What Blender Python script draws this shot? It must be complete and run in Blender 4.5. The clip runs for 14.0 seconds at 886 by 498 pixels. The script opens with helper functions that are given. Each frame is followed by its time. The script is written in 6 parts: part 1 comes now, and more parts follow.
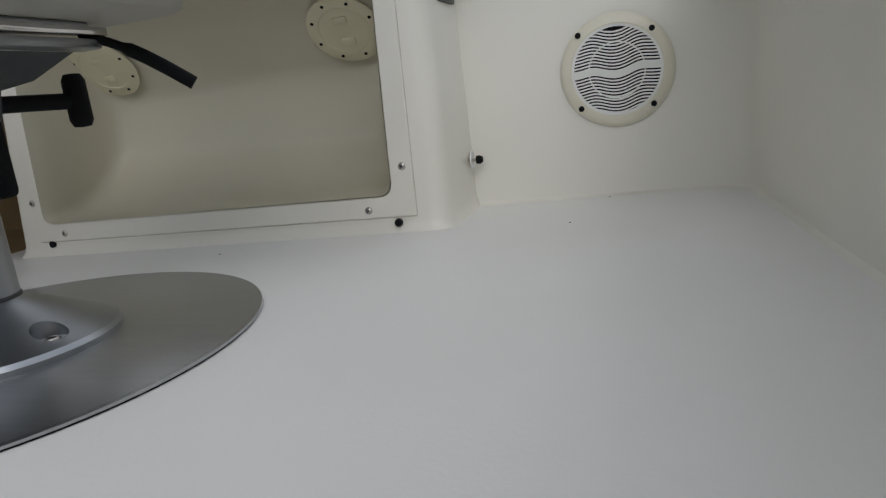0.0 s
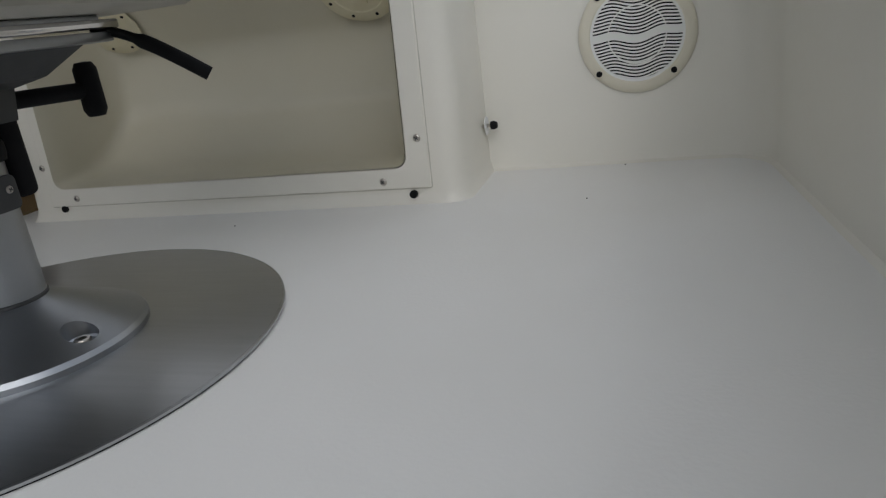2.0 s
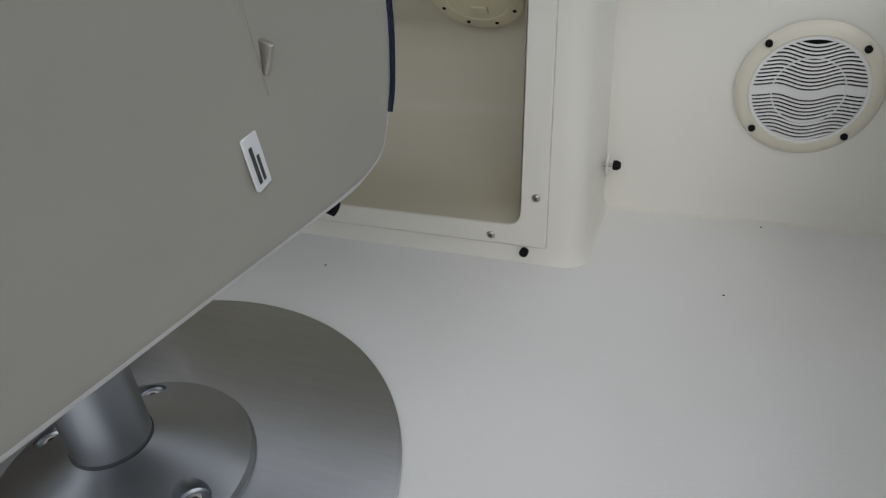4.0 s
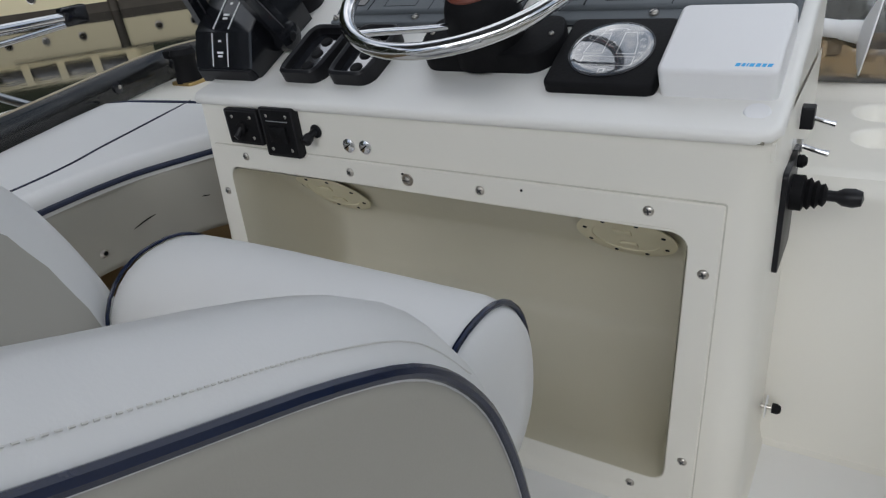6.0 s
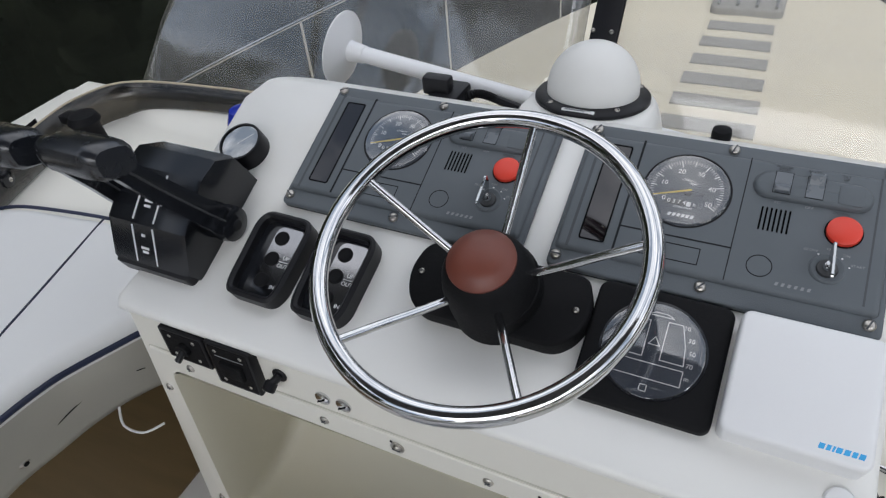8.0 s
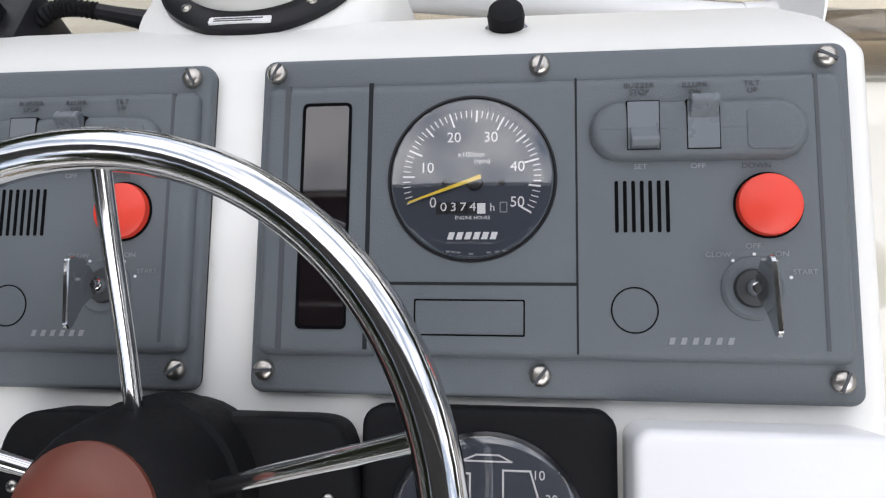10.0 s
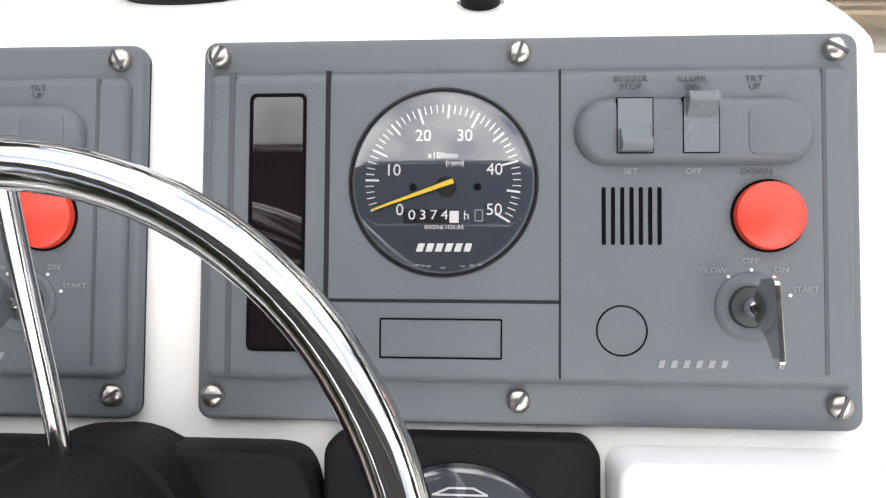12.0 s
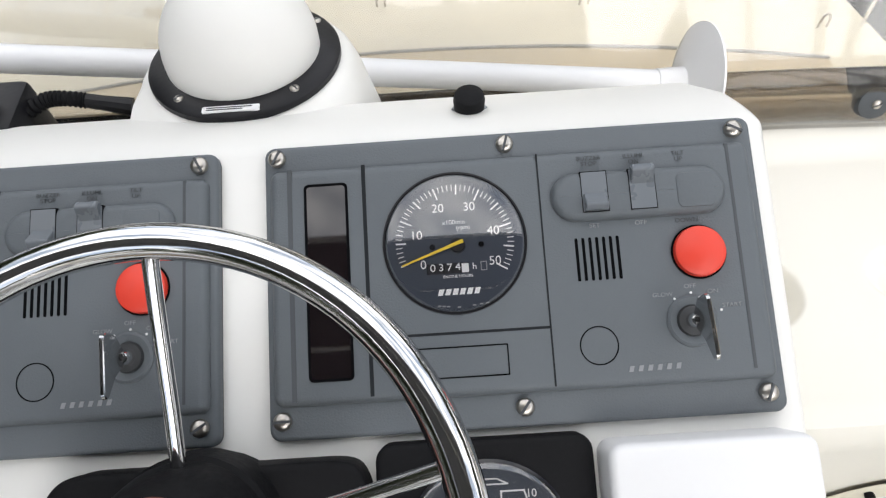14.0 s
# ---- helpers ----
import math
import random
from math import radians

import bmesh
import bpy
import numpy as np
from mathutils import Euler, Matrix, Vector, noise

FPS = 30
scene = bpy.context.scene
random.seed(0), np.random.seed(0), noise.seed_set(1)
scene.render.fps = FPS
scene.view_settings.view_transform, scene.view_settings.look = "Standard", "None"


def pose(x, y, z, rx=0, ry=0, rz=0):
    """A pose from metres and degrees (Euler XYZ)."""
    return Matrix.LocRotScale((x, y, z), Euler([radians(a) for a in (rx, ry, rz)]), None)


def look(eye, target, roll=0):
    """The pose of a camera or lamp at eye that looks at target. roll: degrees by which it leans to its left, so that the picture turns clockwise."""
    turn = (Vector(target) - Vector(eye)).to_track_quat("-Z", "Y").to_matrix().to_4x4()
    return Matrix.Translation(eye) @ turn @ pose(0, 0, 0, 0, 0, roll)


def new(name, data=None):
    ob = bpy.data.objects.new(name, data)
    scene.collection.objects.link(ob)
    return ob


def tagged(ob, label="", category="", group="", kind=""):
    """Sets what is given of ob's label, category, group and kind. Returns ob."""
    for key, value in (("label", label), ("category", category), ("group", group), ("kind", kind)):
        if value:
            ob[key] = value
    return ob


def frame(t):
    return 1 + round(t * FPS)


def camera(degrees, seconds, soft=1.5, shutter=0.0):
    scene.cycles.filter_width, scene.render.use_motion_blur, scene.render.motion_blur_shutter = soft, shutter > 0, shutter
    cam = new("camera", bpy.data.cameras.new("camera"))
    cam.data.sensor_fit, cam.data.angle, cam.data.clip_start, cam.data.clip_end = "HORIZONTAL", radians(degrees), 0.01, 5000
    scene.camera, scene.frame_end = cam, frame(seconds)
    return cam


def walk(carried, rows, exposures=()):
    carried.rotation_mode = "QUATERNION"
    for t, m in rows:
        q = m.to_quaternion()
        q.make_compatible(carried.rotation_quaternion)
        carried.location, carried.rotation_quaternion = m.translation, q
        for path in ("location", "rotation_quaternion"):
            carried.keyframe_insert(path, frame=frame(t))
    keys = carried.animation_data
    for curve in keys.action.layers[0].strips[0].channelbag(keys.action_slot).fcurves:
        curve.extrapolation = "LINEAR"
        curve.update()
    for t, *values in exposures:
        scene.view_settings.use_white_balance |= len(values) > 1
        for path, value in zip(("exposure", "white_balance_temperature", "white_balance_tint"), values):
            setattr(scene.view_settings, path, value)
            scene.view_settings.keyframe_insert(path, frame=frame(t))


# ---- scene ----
cam = camera(65.5, 14.0, soft=1.25)
walk(cam, [
    (0, look((0.7024, -0.9988, 0.2039), (0.4136, -0.0668, -0.0153), -7.32)),
    (0.5, look((0.6968, -1.0322, 0.2090), (0.3322, -0.1263, -0.0066), -6.87)),
    (1, look((0.6820, -1.0380, 0.1980), (0.3155, -0.1334, -0.0195), -4.59)),
    (1.5, look((0.6835, -1.0391, 0.2125), (0.3155, -0.1436, -0.0378), -6.46)),
    (2, look((0.6851, -0.9838, 0.2807), (0.3902, -0.0857, -0.0456), -7.71)),
    (2.5, look((0.6604, -0.9510, 0.3204), (0.3396, -0.0738, -0.0367), -6.10)),
    (3, look((0.5911, -0.8952, 0.4518), (0.2216, -0.0651, 0.0343), -8.61)),
    (3.2, look((0.5696, -0.8735, 0.4644), (0.2171, -0.0610, 0.0002), -8.42)),
    (5.3, look((0.5145, -0.7454, 0.7496), (0.1598, 0.0138, 0.2038), 0.13)),
    (5.5, look((0.5081, -0.7378, 0.7730), (0.0965, 0.0178, 0.2634), -2.67)),
    (6, look((0.4811, -0.6547, 0.7711), (-0.0222, 0.0712, 0.3023), -7.51)),
    (6.5, look((0.4157, -0.5496, 0.8541), (-0.0916, 0.1672, 0.3757), -10.23)),
    (7, look((0.4223, -0.5178, 0.9779), (-0.0137, 0.2043, 0.4408), -9.38)),
    (7.5, look((0.3690, -0.4651, 1.0292), (-0.0503, 0.2537, 0.4746), -8.30)),
    (8, look((0.2639, -0.3467, 1.0729), (-0.1136, 0.3243, 0.4349), -6.18)),
    (8.5, look((0.2352, -0.2852, 1.0717), (-0.0695, 0.3544, 0.3660), -13.27)),
    (9, look((0.2461, -0.1427, 1.0072), (0.0638, 0.4603, 0.2305), -13.33)),
    (9.2, look((0.2398, -0.0719, 0.9802), (0.0793, 0.5114, 0.1840), -13.63)),
    (11.3, look((0.2349, 0.0908, 0.9225), (0.1634, 0.5210, 0.0225), -7.34)),
    (11.5, look((0.2332, 0.0913, 0.9215), (0.1586, 0.5184, 0.0204), -8.32)),
    (12, look((0.2300, 0.0981, 0.9220), (0.1662, 0.5333, 0.0240), -7.26)),
    (12.5, look((0.2226, 0.0948, 0.9272), (0.1806, 0.5202, 0.0232), -4.76)),
    (13, look((0.2279, 0.0777, 0.9476), (0.1892, 0.5379, 0.0606), -7.00)),
    (13.5, look((0.2326, 0.0603, 0.9793), (0.1999, 0.5965, 0.1358), -7.35)),
    (14, look((0.2080, 0.0318, 0.9971), (0.1945, 0.5812, 0.1617), -4.89)),
], exposures=[(0, -0.05, 6550, 11), (0.6, -0.17, 6550, 11), (2.0, -0.20, 6550, 11), (3.2, -0.06, 6550, 11), (5.3, 0.0, 6500, 11), (6.5, 0.16, 6500, 11), (8.6, 0.40, 6550, 13), (9.2, 0.56, 6600, 14), (11.3, 1.46, 7050, 14), (12.5, 1.58, 7150, 14), (13.5, 1.20, 7050, 12), (14.0, 0.96, 6950, 12)])

# ---- daylight: bright overcast ----
world = bpy.data.worlds.new("overcast_sky")
scene.world = world
world.use_nodes = True
wt = world.node_tree
sky = wt.nodes.new("ShaderNodeTexSky")
sky.sky_type, sky.sun_disc = "NISHITA", False
sky.sun_elevation, sky.sun_rotation = radians(40), radians(162)
sky.air_density, sky.dust_density, sky.ozone_density = 1.0, 1.0, 1.0
# broken cloud cover over the clear sky
heading = wt.nodes.new("ShaderNodeTexCoord")
billow = wt.nodes.new("ShaderNodeTexNoise")
billow.inputs["Scale"].default_value, billow.inputs["Detail"].default_value, billow.inputs["Roughness"].default_value = 3.6, 7, 0.55
wt.links.new(heading.outputs["Generated"], billow.inputs["Vector"])
shade = wt.nodes.new("ShaderNodeValToRGB")
shade.color_ramp.elements[0].position, shade.color_ramp.elements[0].color = 0.40, (2.0, 2.5, 3.1, 1)
shade.color_ramp.elements[1].position, shade.color_ramp.elements[1].color = 0.62, (12.0, 12.2, 12.4, 1)
wt.links.new(billow.outputs["Fac"], shade.inputs[0])
cover = wt.nodes.new("ShaderNodeMix")
cover.data_type = "RGBA"
cover.inputs["Factor"].default_value = 0.75
wt.links.new(sky.outputs[0], cover.inputs["A"])
wt.links.new(shade.outputs[0], cover.inputs["B"])
wt.links.new(cover.outputs["Result"], wt.nodes["Background"].inputs[0])
wt.nodes["Background"].inputs[1].default_value = 0.15
sun = new("sun", bpy.data.lights.new("sun", "SUN"))
sun.data.energy, sun.data.angle, sun.data.color = 1.2, radians(55), (0.955, 0.98, 1.0)
sun.matrix_world = look((0, 0, 10), (-0.23, 0.71, 10 - 0.64))


# ---- materials ----
def material(name, color, rough=0.5, metal=0.0, var=0.06, scale=6.0, bump=0.0, bump_scale=60.0, stain=None, stain_amt=0.0, coat=0.0, stretch=None, spec=0.5):
    m = bpy.data.materials.new(name)
    m.use_nodes = True
    nt = m.node_tree
    b = nt.nodes["Principled BSDF"]
    b.inputs["Roughness"].default_value = rough
    b.inputs["Metallic"].default_value = metal
    b.inputs["Coat Weight"].default_value = coat
    b.inputs["Specular IOR Level"].default_value = spec
    co = nt.nodes.new("ShaderNodeTexCoord")
    vec = co.outputs["Object"]
    if stretch:
        mp = nt.nodes.new("ShaderNodeMapping")
        mp.inputs["Scale"].default_value = stretch
        nt.links.new(vec, mp.inputs["Vector"])
        vec = mp.outputs[0]
    big = nt.nodes.new("ShaderNodeTexNoise")
    big.inputs["Scale"].default_value, big.inputs["Detail"].default_value = scale, 6
    nt.links.new(vec, big.inputs["Vector"])
    ramp = nt.nodes.new("ShaderNodeMix")
    ramp.data_type = "RGBA"
    ramp.inputs["A"].default_value = (*[c * (1 - var) for c in color], 1)
    ramp.inputs["B"].default_value = (*[min(1, c * (1 + var)) for c in color], 1)
    nt.links.new(big.outputs["Fac"], ramp.inputs["Factor"])
    last = ramp.outputs["Result"]
    if stain:
        st = nt.nodes.new("ShaderNodeTexNoise")
        st.inputs["Scale"].default_value, st.inputs["Detail"].default_value = scale * 0.6, 8
        nt.links.new(vec, st.inputs["Vector"])
        mr = nt.nodes.new("ShaderNodeMapRange")
        mr.inputs["From Min"].default_value, mr.inputs["From Max"].default_value = 0.5, 0.72
        mr.inputs["To Max"].default_value = stain_amt
        nt.links.new(st.outputs["Fac"], mr.inputs["Value"])
        mx = nt.nodes.new("ShaderNodeMix")
        mx.data_type = "RGBA"
        mx.inputs["B"].default_value = (*stain, 1)
        nt.links.new(mr.outputs[0], mx.inputs["Factor"])
        nt.links.new(last, mx.inputs["A"])
        last = mx.outputs["Result"]
    nt.links.new(last, b.inputs["Base Color"])
    fine = nt.nodes.new("ShaderNodeTexNoise")
    fine.inputs["Scale"].default_value, fine.inputs["Detail"].default_value = bump_scale, 4
    nt.links.new(vec, fine.inputs["Vector"])
    rr = nt.nodes.new("ShaderNodeMapRange")
    rr.inputs["To Min"].default_value, rr.inputs["To Max"].default_value = max(0, rough * 0.8), min(1, rough * 1.2)
    nt.links.new(fine.outputs["Fac"], rr.inputs["Value"])
    nt.links.new(rr.outputs[0], b.inputs["Roughness"])
    if bump:
        bp = nt.nodes.new("ShaderNodeBump")
        bp.inputs["Strength"].default_value, bp.inputs["Distance"].default_value = bump, 0.002
        nt.links.new(fine.outputs["Fac"], bp.inputs["Height"])
        nt.links.new(bp.outputs[0], b.inputs["Normal"])
    return m


def clear(name, tint, haze, rough=0.02, haze_color=(0.8, 0.8, 0.8), ior=1.49, gloss=None):
    """Thin clear plastic: see-through, glossy by Fresnel, with a little haze of fine scratches."""
    m = bpy.data.materials.new(name)
    m.use_nodes = True
    nt = m.node_tree
    nt.nodes.remove(nt.nodes["Principled BSDF"])
    tr, gl, df = (nt.nodes.new("ShaderNodeBsdf" + k) for k in ("Transparent", "Glossy", "Diffuse"))
    tr.inputs[0].default_value = (*tint, 1)
    df.inputs[0].default_value = (*haze_color, 1)
    gl.inputs["Roughness"].default_value = rough
    fr = nt.nodes.new("ShaderNodeFresnel")
    fr.inputs[0].default_value = ior
    n = nt.nodes.new("ShaderNodeTexNoise")
    n.inputs["Scale"].default_value, n.inputs["Detail"].default_value = 4, 3
    mr = nt.nodes.new("ShaderNodeMapRange")
    mr.inputs["From Min"].default_value, mr.inputs["From Max"].default_value = 0.3, 0.75
    mr.inputs["To Min"].default_value, mr.inputs["To Max"].default_value = haze * 0.5, haze * 1.5
    nt.links.new(n.outputs["Fac"], mr.inputs["Value"])
    a, c = nt.nodes.new("ShaderNodeMixShader"), nt.nodes.new("ShaderNodeMixShader")
    nt.links.new(mr.outputs[0], a.inputs[0])
    nt.links.new(tr.outputs[0], a.inputs[1])
    nt.links.new(df.outputs[0], a.inputs[2])
    if gloss is None:
        nt.links.new(fr.outputs[0], c.inputs[0])
    else:
        lw, rise = nt.nodes.new("ShaderNodeLayerWeight"), nt.nodes.new("ShaderNodeMapRange")
        lw.inputs["Blend"].default_value = 0.8
        rise.inputs["From Min"].default_value, rise.inputs["From Max"].default_value = 0.4, 1.0
        rise.inputs["To Min"].default_value, rise.inputs["To Max"].default_value = gloss, 0.6
        nt.links.new(lw.outputs["Facing"], rise.inputs["Value"])
        nt.links.new(rise.outputs[0], c.inputs[0])
    nt.links.new(a.outputs[0], c.inputs[1])
    nt.links.new(gl.outputs[0], c.inputs[2])
    nt.links.new(c.outputs[0], nt.nodes["Material Output"].inputs[0])
    return m


GEL = material("aged_white_gelcoat", (0.79, 0.767, 0.695), 0.32, var=0.025, scale=3, stain=(0.70, 0.655, 0.54), stain_amt=0.22, bump=0.04, bump_scale=90)
GELTOP = material("white_gelcoat_dashboard", (0.82, 0.81, 0.775), 0.34, var=0.025, scale=5, stain=(0.72, 0.67, 0.56), stain_amt=0.28, bump=0.05, bump_scale=120)
FLOOR = material("white_gelcoat_sole", (0.80, 0.793, 0.770), 0.42, var=0.03, scale=4, stain=(0.70, 0.67, 0.59), stain_amt=0.15, bump=0.12, bump_scale=220)
LINER = material("yellowed_locker_gelcoat", (0.60, 0.565, 0.455), 0.38, var=0.05, scale=4, stain=(0.58, 0.53, 0.38), stain_amt=0.5, bump=0.05, bump_scale=80)
COVER = material("cream_inspection_cover", (0.70, 0.645, 0.47), 0.5, var=0.05, scale=18)
VINYL = material("white_upholstery_vinyl", (0.70, 0.70, 0.69), 0.45, var=0.03, scale=4, bump=0.05, bump_scale=700, stain=(0.70, 0.68, 0.62), stain_amt=0.12)
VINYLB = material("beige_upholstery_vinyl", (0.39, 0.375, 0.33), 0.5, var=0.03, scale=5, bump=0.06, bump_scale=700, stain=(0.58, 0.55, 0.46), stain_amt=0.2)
NAVY = material("navy_piping", (0.006, 0.012, 0.040), 0.4, var=0.15, scale=30)
PIPING = material("blue_chair_piping", (0.004, 0.010, 0.036), 0.25, var=0.15, scale=30)
BLACK = material("black_plastic", (0.011, 0.011, 0.013), 0.36, spec=0.25, var=0.2, scale=20, bump=0.08, bump_scale=300)
MATT = material("matt_black_rubber", (0.009, 0.009, 0.010), 0.6, spec=0.12, var=0.2, scale=20, bump=0.15, bump_scale=300)
GLOSSY = material("polished_black_plastic", (0.012, 0.013, 0.016), 0.14, var=0.2, scale=20)
SATIN = material("satin_black_grip", (0.014, 0.016, 0.021), 0.26, spec=0.8, var=0.2, scale=20)
GREY = material("grey_panel_plastic", (0.125, 0.140, 0.152), 0.5, spec=0.3, var=0.06, scale=25, bump=0.18, bump_scale=800)
GREYS = material("grey_switch_plastic", (0.14, 0.157, 0.175), 0.28, var=0.05, scale=25)
GREYD = material("dark_grey_panel_plastic", (0.075, 0.083, 0.09), 0.5, spec=0.3, var=0.06, scale=25, bump=0.10, bump_scale=700)
LINE = material("panel_groove_black", (0.004, 0.004, 0.005), 0.9, spec=0.05)
CHROME = material("polished_stainless_steel", (0.66, 0.66, 0.665), 0.085, 1.0, var=0.03, scale=40)
SEAM = material("shaded_panel_seam", (0.022, 0.024, 0.027), 0.7, spec=0.1)
KEYM = material("nickel_plated_key", (0.52, 0.53, 0.54), 0.12, 1.0, var=0.08, scale=60)
STEEL = material("screw_steel", (0.50, 0.47, 0.43), 0.3, 1.0, var=0.15, scale=90)
BRUSHED = material("brushed_aluminium_plate", (0.45, 0.46, 0.475), 0.34, 1.0, var=0.10, scale=4, bump=0.012, bump_scale=40, stretch=(2, 30, 2))
ALU = material("anodised_aluminium", (0.36, 0.375, 0.395), 0.36, 1.0, var=0.06, scale=14, bump=0.03, bump_scale=200)
ALUD = material("dull_grey_casting", (0.065, 0.067, 0.07), 0.5, 0.5, var=0.1, scale=20)
WHITE = material("white_plastic", (0.83, 0.83, 0.835), 0.38, var=0.015, scale=12, bump=0.04, bump_scale=400)
RED = material("red_stop_button", (0.78, 0.055, 0.03), 0.42, var=0.06, scale=30)
MAROON = material("red_brown_hub_cap", (0.175, 0.048, 0.030), 0.42, var=0.15, scale=30, bump=0.06, bump_scale=300)
SMOKE = material("dark_display_window", (0.008, 0.005, 0.006), 0.03, spec=0.9, var=0.2, scale=40)
DIAL = material("dark_blue_grey_dial", (0.018, 0.027, 0.046), 0.45, var=0.08, scale=40)
YELLOW = material("yellow_needle", (0.78, 0.55, 0.04), 0.45)
INK = material("white_lettering", (0.78, 0.78, 0.78), 0.5)
INKG = material("grey_lettering", (0.26, 0.27, 0.28), 0.5)
INKD = material("dark_embossed_lettering", (0.055, 0.06, 0.066), 0.5)
BLUE = material("blue_lettering", (0.05, 0.42, 0.80), 0.5)
LENS = clear("clear_gauge_lens", (0.97, 0.97, 0.97), 0.0, gloss=0.14)
LENSW = clear("scuffed_gauge_lens", (0.93, 0.93, 0.93), 0.025, 0.02, gloss=0.16)
SCREEN = clear("scratched_acrylic_screen", (0.96, 0.95, 0.925), 0.13, 0.05)
SCREENP = clear("hazy_scratched_acrylic", (0.90, 0.895, 0.88), 0.08, 0.05, gloss=0.09)
TANTINT = clear("tan_smoked_acrylic", (0.62, 0.54, 0.43), 0.05, 0.05)
TAN = material("tan_cabin_panel", (0.50, 0.42, 0.30), 0.5, var=0.08, scale=3, bump=0.05, bump_scale=80)
TINT = clear("smoked_acrylic", (0.30, 0.28, 0.25), 0.03, 0.05)
TEAK = material("varnished_brown_panel", (0.21, 0.145, 0.07), 0.5, var=0.2, scale=5, stretch=(1, 8, 8), bump=0.05, bump_scale=60)
BRASS = material("tarnished_brass", (0.50, 0.36, 0.15), 0.4, 1.0, var=0.2, scale=40)
DECK = material("cream_deck_paint", (0.62, 0.57, 0.455), 0.6, var=0.04, scale=2, stain=(0.64, 0.58, 0.46), stain_amt=0.25, bump=0.1, bump_scale=80)
TREAD = material("grey_non_slip_strip", (0.27, 0.265, 0.25), 0.85, var=0.12, scale=20, bump=0.4, bump_scale=400)
DARKGLASS = material("dark_brown_cabin_glass", (0.13, 0.095, 0.062), 0.25, var=0.3, scale=2)
HULL = material("cream_yacht_hull", (0.78, 0.69, 0.46), 0.35, var=0.05, scale=0.6)
PILE = material("dark_wet_timber", (0.045, 0.036, 0.026), 0.7, var=0.3, scale=2)
BANK = material("dark_foliage_bank", (0.05, 0.06, 0.03), 0.9, var=0.5, scale=0.8, bump=1.0, bump_scale=4)
CANVAS = material("dark_canopy_canvas", (0.13, 0.132, 0.142), 0.85, var=0.25, scale=3, bump=0.2, bump_scale=500)
BLUELAMP = material("blue_lamp_lens", (0.02, 0.04, 0.40), 0.15)

WATER = bpy.data.materials.new("dark_harbour_water")
WATER.use_nodes = True
wn = WATER.node_tree
wb = wn.nodes["Principled BSDF"]
wb.inputs["Base Color"].default_value = (0.008, 0.009, 0.007, 1)
wb.inputs["Roughness"].default_value = 0.05
wb.inputs["IOR"].default_value = 1.33
wc = wn.nodes.new("ShaderNodeTexCoord")
wv = wn.nodes.new("ShaderNodeTexNoise")
wv.inputs["Scale"].default_value, wv.inputs["Detail"].default_value = 1.6, 5
wp = wn.nodes.new("ShaderNodeBump")
wp.inputs["Strength"].default_value, wp.inputs["Distance"].default_value = 0.07, 0.03
wn.links.new(wc.outputs["Object"], wv.inputs["Vector"])
wn.links.new(wv.outputs["Fac"], wp.inputs["Height"])
wn.links.new(wp.outputs[0], wb.inputs["Normal"])


# ---- mesh helpers ----
I4 = Matrix.Identity(4)
TILT = math.atan(0.4377)
# The dashboard: x across, s up the slope, h off the slope; its origin lies on the lower row of panel screws.
TOP = Matrix.Translation((0, 0.172, 0.607)) @ Matrix.Rotation(TILT, 4, "X")
HS = -0.009


def T(x, y, z):
    return Matrix.Translation((x, y, z))


def R(a, axis):
    return Matrix.Rotation(radians(a), 4, axis)


def mesh_of(bm, smooth=True, angle=35):
    me = bpy.data.meshes.new("mesh")
    bmesh.ops.recalc_face_normals(bm, faces=bm.faces)
    for f in bm.faces:
        f.smooth = smooth
    for e in bm.edges:
        if len(e.link_faces) == 2 and e.calc_face_angle(0) > radians(angle):
            e.smooth = False
    bm.to_mesh(me)
    bm.free()
    return me


def part(name, bm, mat, parent=None, label="", smooth=True, angle=35):
    me = mesh_of(bm, smooth, angle)
    me.name = name
    me.materials.append(mat)
    ob = new(name, me)
    ob.parent = parent
    if label:
        ob["label"] = label
    return ob


def thing(name, label, category, m=I4, group="", kind=""):
    ob = new(name)
    ob.matrix_world = m
    ob.empty_display_size = 0.05
    return tagged(ob, label, category, group, kind)


def single(name, bm, mat, label, category, group="", kind="", m=I4, smooth=True, angle=35):
    ob = part(name, bm, mat, None, "", smooth, angle)
    ob.matrix_world = m
    return tagged(ob, label, category, group, kind)


def box(x0, x1, y0, y1, z0, z1, bev=0.0, seg=2, bm=None, m=I4):
    bm = bm or bmesh.new()
    vs = bmesh.ops.create_cube(bm, size=1, matrix=m @ T((x0 + x1) / 2, (y0 + y1) / 2, (z0 + z1) / 2) @ Matrix.Diagonal((x1 - x0, y1 - y0, z1 - z0, 1)))["verts"]
    if bev:
        es = {e for v in vs for e in v.link_edges}
        bmesh.ops.bevel(bm, geom=list(es), offset=bev, segments=seg, affect="EDGES", profile=0.5)
    return bm


def rev(profile, n=32, m=I4, bm=None, a0=0, a1=360):
    """Turns a profile of (radius, height) round z."""
    bm = bm or bmesh.new()
    full = abs(a1 - a0) >= 360
    cols = []
    for k in range(n if full else n + 1):
        a = radians(a0 + (a1 - a0) * k / n)
        cols.append([bm.verts.new(m @ Vector((r * math.cos(a), r * math.sin(a), z))) for r, z in profile])
    for k in range(n):
        a, b = cols[k], cols[(k + 1) % len(cols)]
        for j in range(len(profile) - 1):
            bm.faces.new((a[j], b[j], b[j + 1], a[j + 1]))
    bmesh.ops.remove_doubles(bm, verts=[v for c in cols for v in c], dist=1e-6)
    return bm


